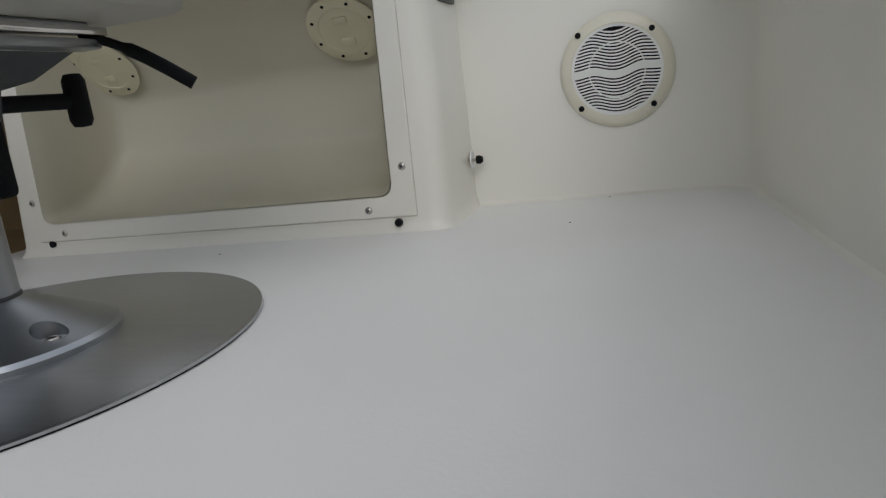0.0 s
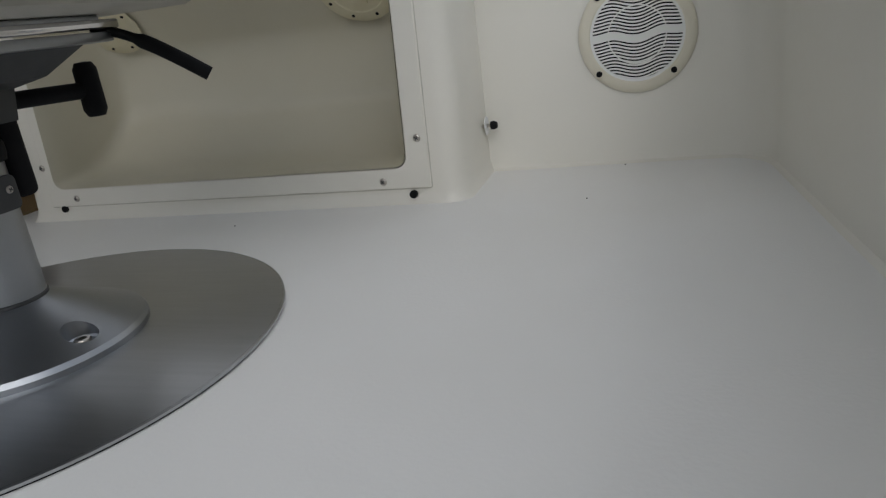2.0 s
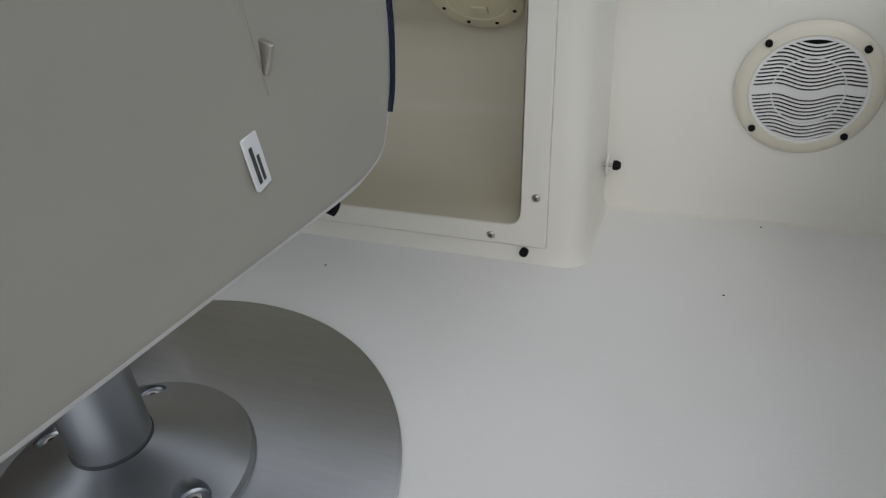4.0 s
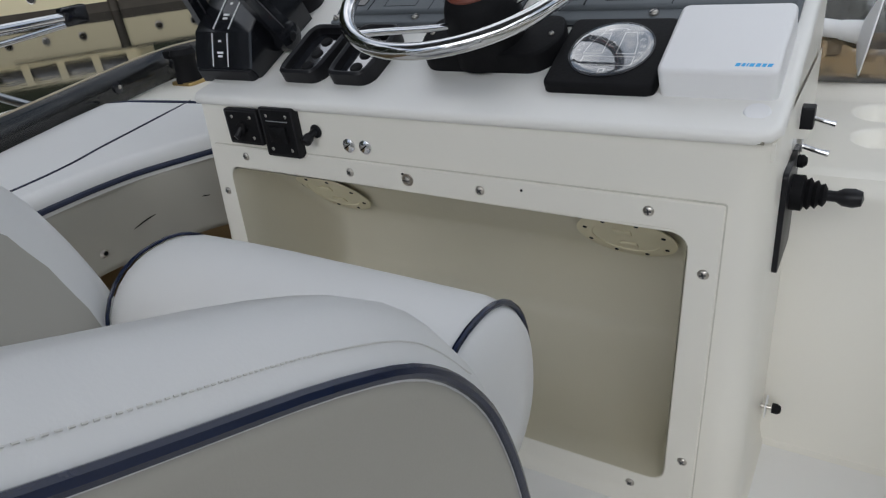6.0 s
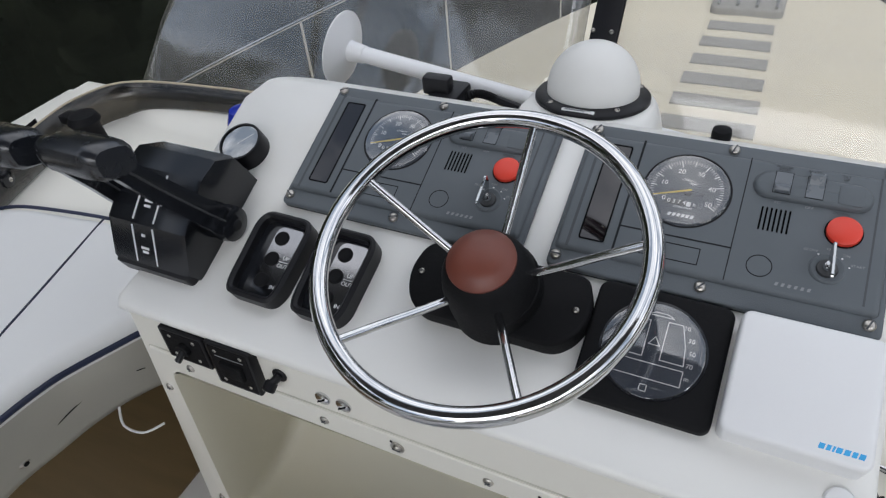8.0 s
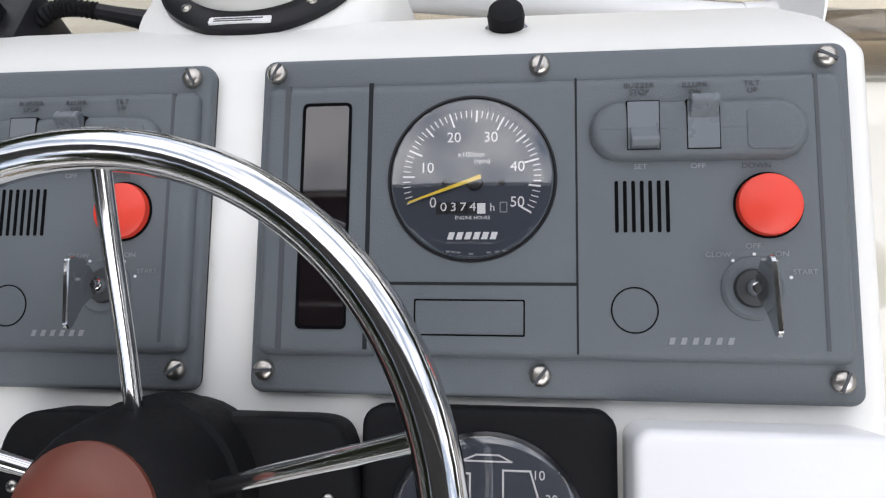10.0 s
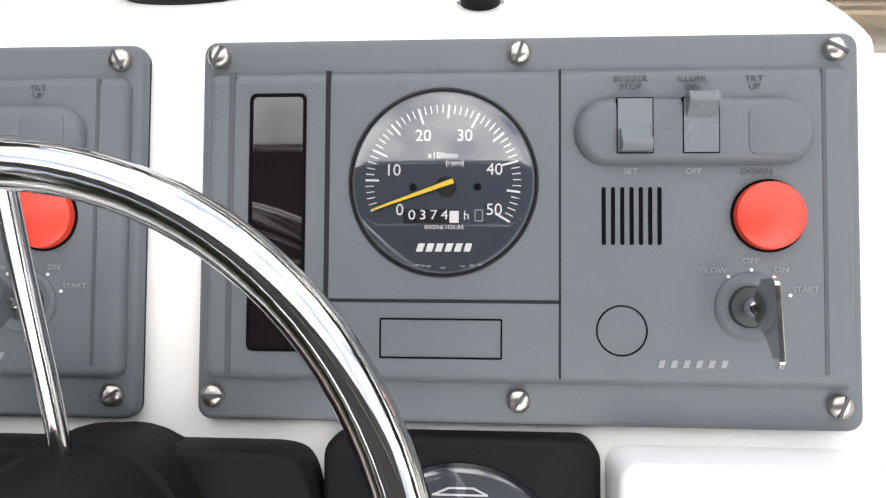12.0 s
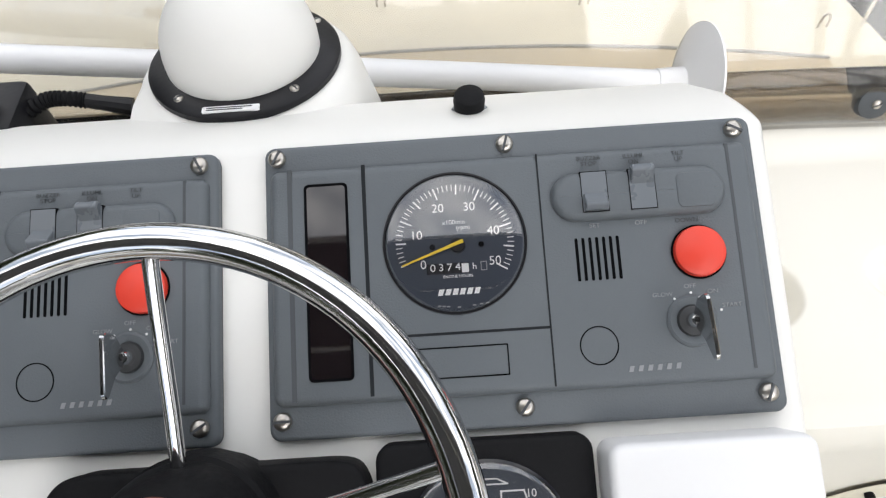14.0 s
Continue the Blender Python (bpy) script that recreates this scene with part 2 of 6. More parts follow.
def cyl(r, z0, z1, n=24, bev=0.0, m=I4, bm=None, r2=None):
    r2 = r if r2 is None else r2
    b = bev or min(r, r2) * 0.02
    return rev([(0, z0), (r - b, z0), (r, z0 + b), (r2, z1 - b), (r2 - b, z1), (0, z1)], n, m, bm)


def tube(pts, r, n=10, bm=None, closed=False, caps=True, radii=None):
    """A round bar along points."""
    bm = bm or bmesh.new()
    pts = [Vector(p) for p in pts]
    rings = []
    ref = None
    for k, p in enumerate(pts):
        if closed:
            d = pts[(k + 1) % len(pts)] - pts[k - 1]
        else:
            d = pts[min(k + 1, len(pts) - 1)] - pts[max(k - 1, 0)]
        d.normalize()
        if ref is None:
            ref = d.orthogonal().normalized()
        ref = (ref - d * ref.dot(d)).normalized()
        q = d.cross(ref)
        rad = radii[k] if radii else r
        rings.append([bm.verts.new(p + rad * (math.cos(2 * math.pi * j / n) * ref + math.sin(2 * math.pi * j / n) * q)) for j in range(n)])
    for k in range(len(rings) if closed else len(rings) - 1):
        a, b = rings[k], rings[(k + 1) % len(rings)]
        for j in range(n):
            bm.faces.new((a[j], a[(j + 1) % n], b[(j + 1) % n], b[j]))
    if caps and not closed:
        bm.faces.new(rings[0][::-1])
        bm.faces.new(rings[-1])
    return bm


def bez(pts, n=8):
    """A smooth line through points (Catmull-Rom)."""
    pts = [Vector(p) for p in pts]
    out = []
    for k in range(len(pts) - 1):
        p0, p1, p2, p3 = pts[max(k - 1, 0)], pts[k], pts[k + 1], pts[min(k + 2, len(pts) - 1)]
        for j in range(n):
            t = j / n
            out.append(0.5 * ((2 * p1) + (p2 - p0) * t + (2 * p0 - 5 * p1 + 4 * p2 - p3) * t * t + (3 * p1 - p0 - 3 * p2 + p3) * t ** 3))
    return out + [pts[-1]]


def rrect(x0, x1, y0, y1, r, n=5):
    """A rounded rectangle's outline; r may be one radius or four (lower left, lower right, upper right, upper left)."""
    rs = r if isinstance(r, (tuple, list)) else (r,) * 4
    out = []
    for (cx, cy, a), q in zip(((x0, y0, 180), (x1, y0, 270), (x1, y1, 0), (x0, y1, 90)), rs):
        ox, oy = cx + (q if cx == x0 else -q), cy + (q if cy == y0 else -q)
        for k in range(n + 1):
            t = radians(a + 90 * k / n)
            out.append((ox + q * math.cos(t), oy + q * math.sin(t)))
    return out


def inset(poly, d):
    n = len(poly)
    out = []
    for k in range(n):
        a, b, c = Vector(poly[k - 1]), Vector(poly[k]), Vector(poly[(k + 1) % n])
        e1, e2 = (b - a), (c - b)
        e1 = e1.normalized() if e1.length > 1e-9 else e2.normalized()
        e2 = e2.normalized() if e2.length > 1e-9 else e1
        nrm = Vector((-e1.y - e2.y, e1.x + e2.x))
        nrm = nrm.normalized() if nrm.length > 1e-9 else Vector((-e1.y, e1.x))
        co = max(0.4, nrm.dot(Vector((-e1.y, e1.x))))
        out.append(tuple(b + nrm * d / co))
    return out


def slab(poly, z0, z1, bev=0.0, seg=3, m=I4, bm=None, low=0.0):
    """A plate of the (anticlockwise) outline, with a rounded upper edge."""
    bm = bm or bmesh.new()
    levels = [(low, z0)] if low else []
    levels += [(0, z0 + low), (0, z1 - bev)] if bev else [(0, z0 + low), (0, z1)]
    for k in range(1, seg + 1 if bev else 0):
        t = math.pi / 2 * k / seg
        levels.append((bev * (1 - math.cos(t)), z1 - bev + bev * math.sin(t)))
    rings = []
    for d, z in levels:
        rings.append([bm.verts.new(m @ Vector((x, y, z))) for x, y in (inset(poly, d) if d else poly)])
    for a, b in zip(rings, rings[1:]):
        for j in range(len(poly)):
            bm.faces.new((a[j], a[(j + 1) % len(poly)], b[(j + 1) % len(poly)], b[j]))
    bm.faces.new(rings[0][::-1])
    bm.faces.new(rings[-1])
    return bm


def ring_slab(outer, inner, z0, z1, m=I4, bm=None, bev=0.0):
    """A flat frame between two outlines with the same number of points."""
    bm = bm or bmesh.new()
    n = len(outer)
    o2, i2 = (inset(outer, bev), inset(inner, -bev)) if bev else (outer, inner)
    lv = [(outer, z0), (outer, z1 - bev), (o2, z1), (i2, z1), (inner, z1 - bev), (inner, z0)]
    rings = [[bm.verts.new(m @ Vector((x, y, z))) for x, y in p] for p, z in lv]
    for a, b in zip(rings, rings[1:] + rings[:1]):
        for j in range(n):
            bm.faces.new((a[j], a[(j + 1) % n], b[(j + 1) % n], b[j]))
    if not bev:
        bmesh.ops.remove_doubles(bm, verts=bm.verts, dist=1e-6)
    return bm


def circle(cx, cy, r, n=32):
    return [(cx + r * math.cos(2 * math.pi * k / n), cy + r * math.sin(2 * math.pi * k / n)) for k in range(n)]


def sweep(path, profile, bm=None):
    """Profile rows (outward, z) along a plan path [(x, y, nx, ny)]."""
    bm = bm or bmesh.new()
    rows = [[bm.verts.new((x + nx * d, y + ny * d, z)) for d, z in profile] for x, y, nx, ny in path]
    for a, b in zip(rows, rows[1:]):
        for j in range(len(profile) - 1):
            bm.faces.new((a[j], b[j], b[j + 1], a[j + 1]))
    return bm


def field(x0, x1, y0, y1, nx, ny, fn, bm=None, keep=None):
    """A surface z = fn(x, y) over a rectangle."""
    bm = bm or bmesh.new()
    g = [[None] * (ny + 1) for _ in range(nx + 1)]
    for i in range(nx + 1):
        for j in range(ny + 1):
            x, y = x0 + (x1 - x0) * i / nx, y0 + (y1 - y0) * j / ny
            g[i][j] = bm.verts.new((x, y, fn(x, y)))
    for i in range(nx):
        for j in range(ny):
            c = (g[i][j].co + g[i + 1][j + 1].co) / 2
            if keep is None or keep(c.x, c.y):
                bm.faces.new((g[i][j], g[i + 1][j], g[i + 1][j + 1], g[i][j + 1]))
    bmesh.ops.delete(bm, geom=[v for v in bm.verts if not v.link_faces], context="VERTS")
    return bm


def thick(ob, t, offset=-1.0):
    md = ob.modifiers.new("thickness", "SOLIDIFY")
    md.thickness, md.offset = t, offset
    return ob


def words(text, size, mat, parent, m, name="lettering", align="CENTER", squash=1.0):
    cu = bpy.data.curves.new("words", "FONT")
    cu.body, cu.size, cu.align_x, cu.align_y, cu.extrude = text, size, align, "CENTER", 0.0001
    tmp = new("words", cu)
    me = bpy.data.meshes.new_from_object(tmp)
    bpy.data.objects.remove(tmp)
    me.transform(Matrix.Diagonal((squash, 1, 1, 1)))
    me.name = name
    me.materials.clear()
    me.materials.append(mat)
    ob = new(name, me)
    ob.parent = parent
    ob.matrix_local = m
    return ob


def smoothstep(a, b, v):
    t = min(1, max(0, (v - a) / (b - a)))
    return t * t * (3 - 2 * t)


def screw_mesh(r=0.0042, slot=True):
    bm = rev([(0, -0.002), (r, -0.002), (r, 0.0004), (r * 0.8, 0.0014), (r * 0.45, 0.002), (0, 0.0021)], 14)
    return mesh_of(bm, True, 50)


SCREW = screw_mesh()
SCREW.materials.append(STEEL)
SLOT = mesh_of(box(-0.0039, 0.0039, -0.0006, 0.0006, 0.0012, 0.00225), False)
SLOT.materials.append(INKD)


def screw(parent, m, turn=0.0, scale=1.0, cross=False):
    """A slotted screw as a part, its slot as a sub-part."""
    s = new("screw", SCREW)
    s.parent = parent
    s.matrix_local = m @ R(turn, "Z") @ Matrix.Diagonal((scale, scale, scale, 1))
    for k in range(2 if cross else 1):
        t = new("screw_slot", SLOT)
        t.parent = s
        t.matrix_local = R(90 * k, "Z") @ (Matrix.Diagonal((0.6, 1, 1, 1)) if cross else I4)
    return s


# ---- the setting: cockpit sole, coamings, shelves ----
single("floor", field(-1.15, 1.15, -2.5, 0.62, 24, 30, lambda x, y: 0.0), FLOOR, "white gelcoat cockpit sole, lightly scuffed", "floor", kind="structure", m=I4)
thick(bpy.data.objects["floor"], 0.03)
for dx, dy in ((0.593, -0.017), (0.641, 0.174), (0.05, -0.08)):
    single("debris_speck", rev([(0, 0.0005), (0.0016, 0.0005), (0.0009, 0.0014), (0, 0.0016)], 6, T(dx, dy, 0)), MATT, "tiny dark speck of dirt on the sole", "debris", group="specks on the sole")


def plan_path(pts, per=1):
    out = []
    for k, p in enumerate(pts):
        a, b = pts[max(k - 1, 0)], pts[min(k + 1, len(pts) - 1)]
        dx, dy = b[0] - a[0], b[1] - a[1]
        n = math.hypot(dx, dy)
        out.append((p[0], p[1], -dy / n, dx / n))
    return out


COVE = [(-0.010, 0.0), (-0.005, 0.0012), (-0.0015, 0.004), (0.0, 0.010), (0.003, 0.15), (0.004, 0.3), (0.005, 0.385), (0.009, 0.402), (0.018, 0.4125), (0.03, 0.4155), (0.04, 0.4155)]
corner = [(0.40, 0.192), (0.55, 0.192), (0.70, 0.192), (0.78, 0.190)]
corner += [(0.785 + 0.08 * math.sin(radians(a)), 0.110 + 0.08 * math.cos(radians(a))) for a in range(10, 91, 10)]
corner += [(0.872, 0.0), (0.885, -0.2), (0.90, -0.4), (0.92, -0.8), (0.93, -1.4), (0.93, -2.3)]
single("wall_starboard", sweep(plan_path(corner), COVE), GEL, "cream-white moulded gelcoat coaming with rounded corner", "wall", kind="structure")


def recess(x, y, cx, cy, rx, ry, depth):
    d = math.hypot((x - cx) / rx, (y - cy) / ry)
    return depth * (1 - smoothstep(0.62, 1.04, d))


def shelf_z(x, y):
    z = 0.415
    z -= recess(x, y, 0.497, 0.343, 0.040, 0.040, 0.022) + recess(x, y, 0.492, 0.448, 0.040, 0.040, 0.022)
    z -= recess(x, y, 0.655, 0.352, 0.055, 0.036, 0.018)
    return z + 0.016 * smoothstep(0.49, 0.53, y)


single("shelf_starboard", field(0.38, 0.86, 0.222, 0.545, 220, 148, shelf_z), GEL, "cream gelcoat side shelf with round moulded cup recesses", "shelf", kind="structure")
single("coaming_top_starboard", box(0.80, 1.2, -2.3, 0.545, 0.37, 0.4145, 0.004), GEL, "cream gelcoat coaming top", "coaming", kind="structure")
single("wall_aft", box(-1.2, 1.2, -2.36, -2.30, 0, 0.75, 0.01), GEL, "plain white gelcoat aft coaming", "wall", kind="structure")
single("coaming_front", box(-1.15, 1.15, 0.545, 0.60, -0.2, 0.43, 0.008), GEL, "white gelcoat front coaming below the screen", "coaming", kind="structure")


def port_z(x, y):
    z = 0.432 - recess(x, y, -0.635, 0.315, 0.075, 0.05, 0.016)
    return z + 0.02 * smoothstep(0.47, 0.53, y)


single("shelf_port", field(-1.02, -0.36, 0.12, 0.545, 110, 70, port_z), GEL, "cream gelcoat side shelf with shallow moulded recess", "shelf", kind="structure")
single("wall_port", box(-1.14, -1.0, -2.3, 0.545, 0.0, 0.44, 0.01), GEL, "white gelcoat port coaming", "wall", kind="structure")

# ---- helm console ----
console = thing("helm_console", "cream-white moulded fibreglass helm console with open footwell locker", "console", T(0, 0.2, 0))
CB = T(0, -0.2, 0)


def left_x(z):
    return -0.384 - 0.052 * (1 - z / 0.53) ** 1.1


def open_l(z):
    return -0.344 - 0.020 * (0.427 - z) / 0.36


def open_r(z):
    return 0.336 - 0.015 * (0.42 - z) / 0.36


bm = bmesh.new()
zs = [0.0, 0.006, 0.02, 0.045, 0.065, 0.2, 0.3, 0.4, 0.424, 0.46, 0.5, 0.527]
rows = []
for z in zs:
    xl, xr, rad, flare = left_x(z), 0.409, 0.036, 0.007 * max(0, 1 - z / 0.02) ** 2
    yf = 0.004 - flare
    lft = [(xl - flare, 0.36)] + [(xl - flare + 0.014 * (1 - math.cos(radians(a))), yf + 0.014 * (1 - math.sin(radians(a)))) for a in range(0, 91, 15)]
    rgt = [(xr + flare - rad * (1 - math.cos(radians(a))), yf + rad * (1 - math.sin(radians(a)))) for a in range(90, -1, -15)] + [(xr + flare, 0.36)]
    rows.append([bm.verts.new(CB @ Vector((x, y, z))) for x, y in lft + [(open_l(z) - 0.006, yf), (open_r(z) + 0.006, yf)] + rgt])
for k in range(len(zs) - 1):
    for j in range(len(rows[0]) - 1):
        if j == 8 and 0.04 < (zs[k] + zs[k + 1]) / 2 < 0.43:
            continue
        bm.faces.new((rows[k][j], rows[k][j + 1], rows[k + 1][j + 1], rows[k + 1][j]))
part("body", bm, GEL, console)
bm = box(left_x(0.3), 0.405, 0.372, 0.380, 0.0, 0.630, 0.0, m=CB)
part("rear_wall", bm, GEL, console)
# cheeks under the sloping top
for x0, x1 in ((-0.378, -0.370), (0.398, 0.406)):
    bm = bmesh.new()
    lo = [bm.verts.new(CB @ Vector((x, y, z))) for x in (x0, x1) for y, z in ((0.02, 0.5), (0.372, 0.5), (0.372, 0.632), (0.02, 0.518))]
    for a in ((0, 1, 2, 3), (7, 6, 5, 4), (0, 4, 5, 1), (1, 5, 6, 2), (2, 6, 7, 3), (3, 7, 4, 0)):
        bm.faces.new([lo[i] for i in a])
    part("cheek", bm, GEL, console, smooth=False)

# sloping dashboard moulding with rounded lip
outline = [(-0.389, -0.180), (-0.379, -0.192)] + [(x, -0.193) for x in (-0.3, -0.1, 0.1, 0.3)] + [(0.390, -0.192), (0.404, -0.186), (0.412, -0.172), (0.412, 0.172), (0.404, 0.205), (0.385, 0.226)]
outline += [(0.2, 0.228), (-0.1, 0.228), (-0.325, 0.226), (-0.352, 0.195), (-0.387, 0.135)]
bm = slab(outline, HS - 0.015, HS, 0.009, 4, low=0.003)
for s in (-0.175, -0.16, -0.14, -0.12, 0.168, 0.178, 0.188, 0.198, 0.208, 0.218):
    bmesh.ops.bisect_plane(bm, geom=list(bm.verts) + list(bm.edges) + list(bm.faces), plane_co=(0, s, 0), plane_no=(0, 1, 0))
for v in bm.verts:
    if v.co.y < -0.12:
        v.co.z += (-0.12 - v.co.y) * 0.20
    if v.co.y > 0.168:
        v.co.z -= 0.066 * ((v.co.y - 0.168) / 0.06) ** 1.35
bmesh.ops.transform(bm, matrix=CB @ TOP, verts=bm.verts)
part("dashboard_top", bm, GELTOP, console, "white gelcoat sloping dashboard with rounded lip", angle=50)
# pod behind the dashboard that carries the compass
POD = T(0.0590, 0.452, 0.639) @ R(-6, "X") @ Matrix.Diagonal((1.07, 1.07, 1.07, 1))
bm = rev([(0, 0), (0.066, 0), (0.073, -0.002), (0.078, -0.008), (0.083, -0.022), (0.092, -0.06), (0.10, -0.19)], 48)
for v in bm.verts:
    if v.co.y < 0:
        v.co.y *= 1.0 + 6 * min(0.1, max(0, -v.co.z))
        if v.co.z < -0.005:
            v.co.x += (-0.38 if v.co.x < 0 else 0.12) * max(0.0, -v.co.y - 0.015) * min(1.0, abs(v.co.x) / 0.03)
bmesh.ops.transform(bm, matrix=CB @ POD, verts=bm.verts)
part("compass_pod", bm, GELTOP, console)

# footwell liner flange
FR = CB @ Matrix(((1, 0, 0, 0), (0, 0, -1, 0), (0, 1, 0, 0), (0, 0, 0, 1)))


def quad_round(pts, r, n=5):
    out = []
    for k in range(4):
        a, b, c = Vector(pts[k - 1]), Vector(pts[k]), Vector(pts[(k + 1) % 4])
        p, q = b + (a - b).normalized() * r, b + (c - b).normalized() * r
        out += [tuple((1 - t) ** 2 * p + 2 * t * (1 - t) * b + t * t * q) for t in (i / n for i in range(n + 1))]
    return out


inner = quad_round([(-0.364, 0.060), (0.321, 0.058), (0.336, 0.420), (-0.344, 0.427)], 0.022)
outer = quad_round([(-0.384, 0.027), (0.357, 0.025), (0.370, 0.457), (-0.368, 0.460)], 0.003)
part("liner_flange", ring_slab(outer, inner, -0.004, 0.0, FR, bev=0.0015), GEL, console, "cream flange of the footwell liner, screwed on")
# Grey ring puts the shade along the flange's raised edge into colour.
part("flange_shade_line", ring_slab(inset(outer, -0.0016), inset(outer, 0.001), -0.0042, -0.0028, FR), material("flange_shade_grey", (0.57, 0.55, 0.48), 0.8, var=0.4, scale=30), console, "thin grey line drawn as the shade at the flange edge")
# rounded locker interior: sections of the opening pushed inward
bm = bmesh.new()
sec = []
for d, dz0, shrink in ((-0.001, 0, 0), (0.012, 0, 0.004), (0.04, 0, 0.008), (0.08, 0, 0.010), (0.12, 0, 0.012), (0.16, 0, 0.016), (0.19, 0, 0.022), (0.205, 0, 0.034)):
    zt = min(0.425 - shrink, 0.38 - (d - 0.10) * 1.1 + (0.006 if d > 0.05 else 0.03))
    zb = 0.060 + shrink * 0.4 + max(0, d - 0.10) * 0.75
    ring = quad_round([(-0.364 + shrink, zb), (0.321 - shrink, zb), (0.336 - shrink, zt), (-0.344 + shrink, zt)], 0.022 + shrink * 0.8)
    sec.append([bm.verts.new(CB @ Vector((x, d, z))) for x, z in ring])
for a, b in zip(sec, sec[1:]):
    for j in range(len(a)):
        bm.faces.new((a[j], a[(j + 1) % len(a)], b[(j + 1) % len(a)], b[j]))
bm.faces.new(sec[-1])
part("locker_liner", bm, LINER, console, "yellowed cream locker interior", angle=75)
for x, z, t in ((-0.365, 0.383, 20), (-0.303, 0.446, 70), (-0.107, 0.442, 40), (0.092, 0.440, 130), (0.294, 0.442, 100), (0.353, 0.376, 15), (0.344, 0.103, 60), (0.279, 0.038, 45), (-0.323, 0.041, 80), (-0.380, 0.101, 10)):
    screw(console, FR @ T(x, z, 0.0), t, 1.45, cross=True)
washer = part("stud_washer", cyl(0.0085, 0, 0.0015, 20, m=FR @ T(-0.013, 0.442, 0)), STEEL, console)
screw(console, FR @ T(-0.013, 0.442, 0.002), 0, 1.2)
for x, z in ((0.327, 0.016), (-0.358, 0.022)):
    part("drain_hole", cyl(0.0062, -0.006, 0.0012, 14, m=FR @ T(x, z, 0.000 if z > 0.02 else 0.003)), MATT, console, "small dark drain hole")
for x, z in ((0.092 + 0.055, 0.447), (-0.02, 0.30)):
    part("small_hole", cyl(0.0018, -0.001, 0.0006, 8, m=FR @ T(x, z if z > 0.4 else 0.449, 0.0)), MATT, console)
# two round inspection covers on the sloping locker wall
SLOPE = T(0, 0.142, 0.3285) @ R(180 - 47.7, "X")
for cx in (0.225, -0.280):
    cov = part("inspection_cover", rev([(0, 0), (0.067, 0), (0.067, 0.001), (0.065, 0.0022), (0.046, 0.0026), (0.045, 0.0016), (0.0, 0.0016)], 40, CB @ SLOPE @ T(cx, 0, 0)), COVER, console, "round yellowed plastic inspection cover")
    for a in (20, 65, 110, 155, 200, 245, 290, 335):
        s = part("cover_screw", cyl(0.003, 0.002, 0.0034, 8, m=CB @ SLOPE @ T(cx + 0.056 * math.cos(radians(a)), 0.056 * math.sin(radians(a)), 0)), MATT, cov)
    for dy in (-0.022, 0.022):
        part("finger_grip", box(cx - 0.012, cx + 0.012, dy - 0.007, dy + 0.007, 0.0010, 0.0045, 0.0015, m=CB @ SLOPE), COVER, cov)

part("lip_seam", box(-0.372, 0.398, 0.0005, 0.006, 0.5235, 0.5262, m=CB), material("seam_dirt", (0.26, 0.24, 0.19), 0.8, var=0.5, scale=40), console)
# plug on the lip, chrome buttons, pull
part("round_plug", rev([(0, 0), (0.0125, 0), (0.0125, 0.002), (0.011, 0.0035), (0, 0.0042)], 24, CB @ TOP @ T(0.385, -0.153, HS + 0.005)), WHITE, console)
FACE = FR @ T(0, 0, -0.004)
for x, z in ((-0.103, 0.479), (-0.076, 0.479)):
    b = part("chrome_button", rev([(0, 0), (0.0095, 0), (0.0095, 0.002), (0.006, 0.004), (0, 0.005)], 20, FACE @ T(x, z, 0)), CHROME, console)
    part("button_slot", box(-0.006, 0.006, -0.0008, 0.0008, 0.0044, 0.0055, m=FACE @ T(x, z, 0) @ R(35, "Z")), LINE, b)
kn = part("pull_knob", cyl(0.0095, 0, 0.003, 18, 0.001, FACE @ T(-0.156, 0.495, 0)), BLACK, console, "black pull knob")
part("pull_stem", tube([Vector(FACE @ Vector(p)) for p in ((-0.156, 0.495, 0.002), (-0.158, 0.493, 0.007), (-0.161, 0.490, 0.012))], 0.005, 10), BLACK, kn)
part("pull_tip", rev([(0, -0.004), (0.006, -0.003), (0.0075, 0.0), (0.0075, 0.008), (0.006, 0.010), (0, 0.0105)], 14, FACE @ T(-0.162, 0.489, 0.011) @ R(28, "X")), BLACK, kn)


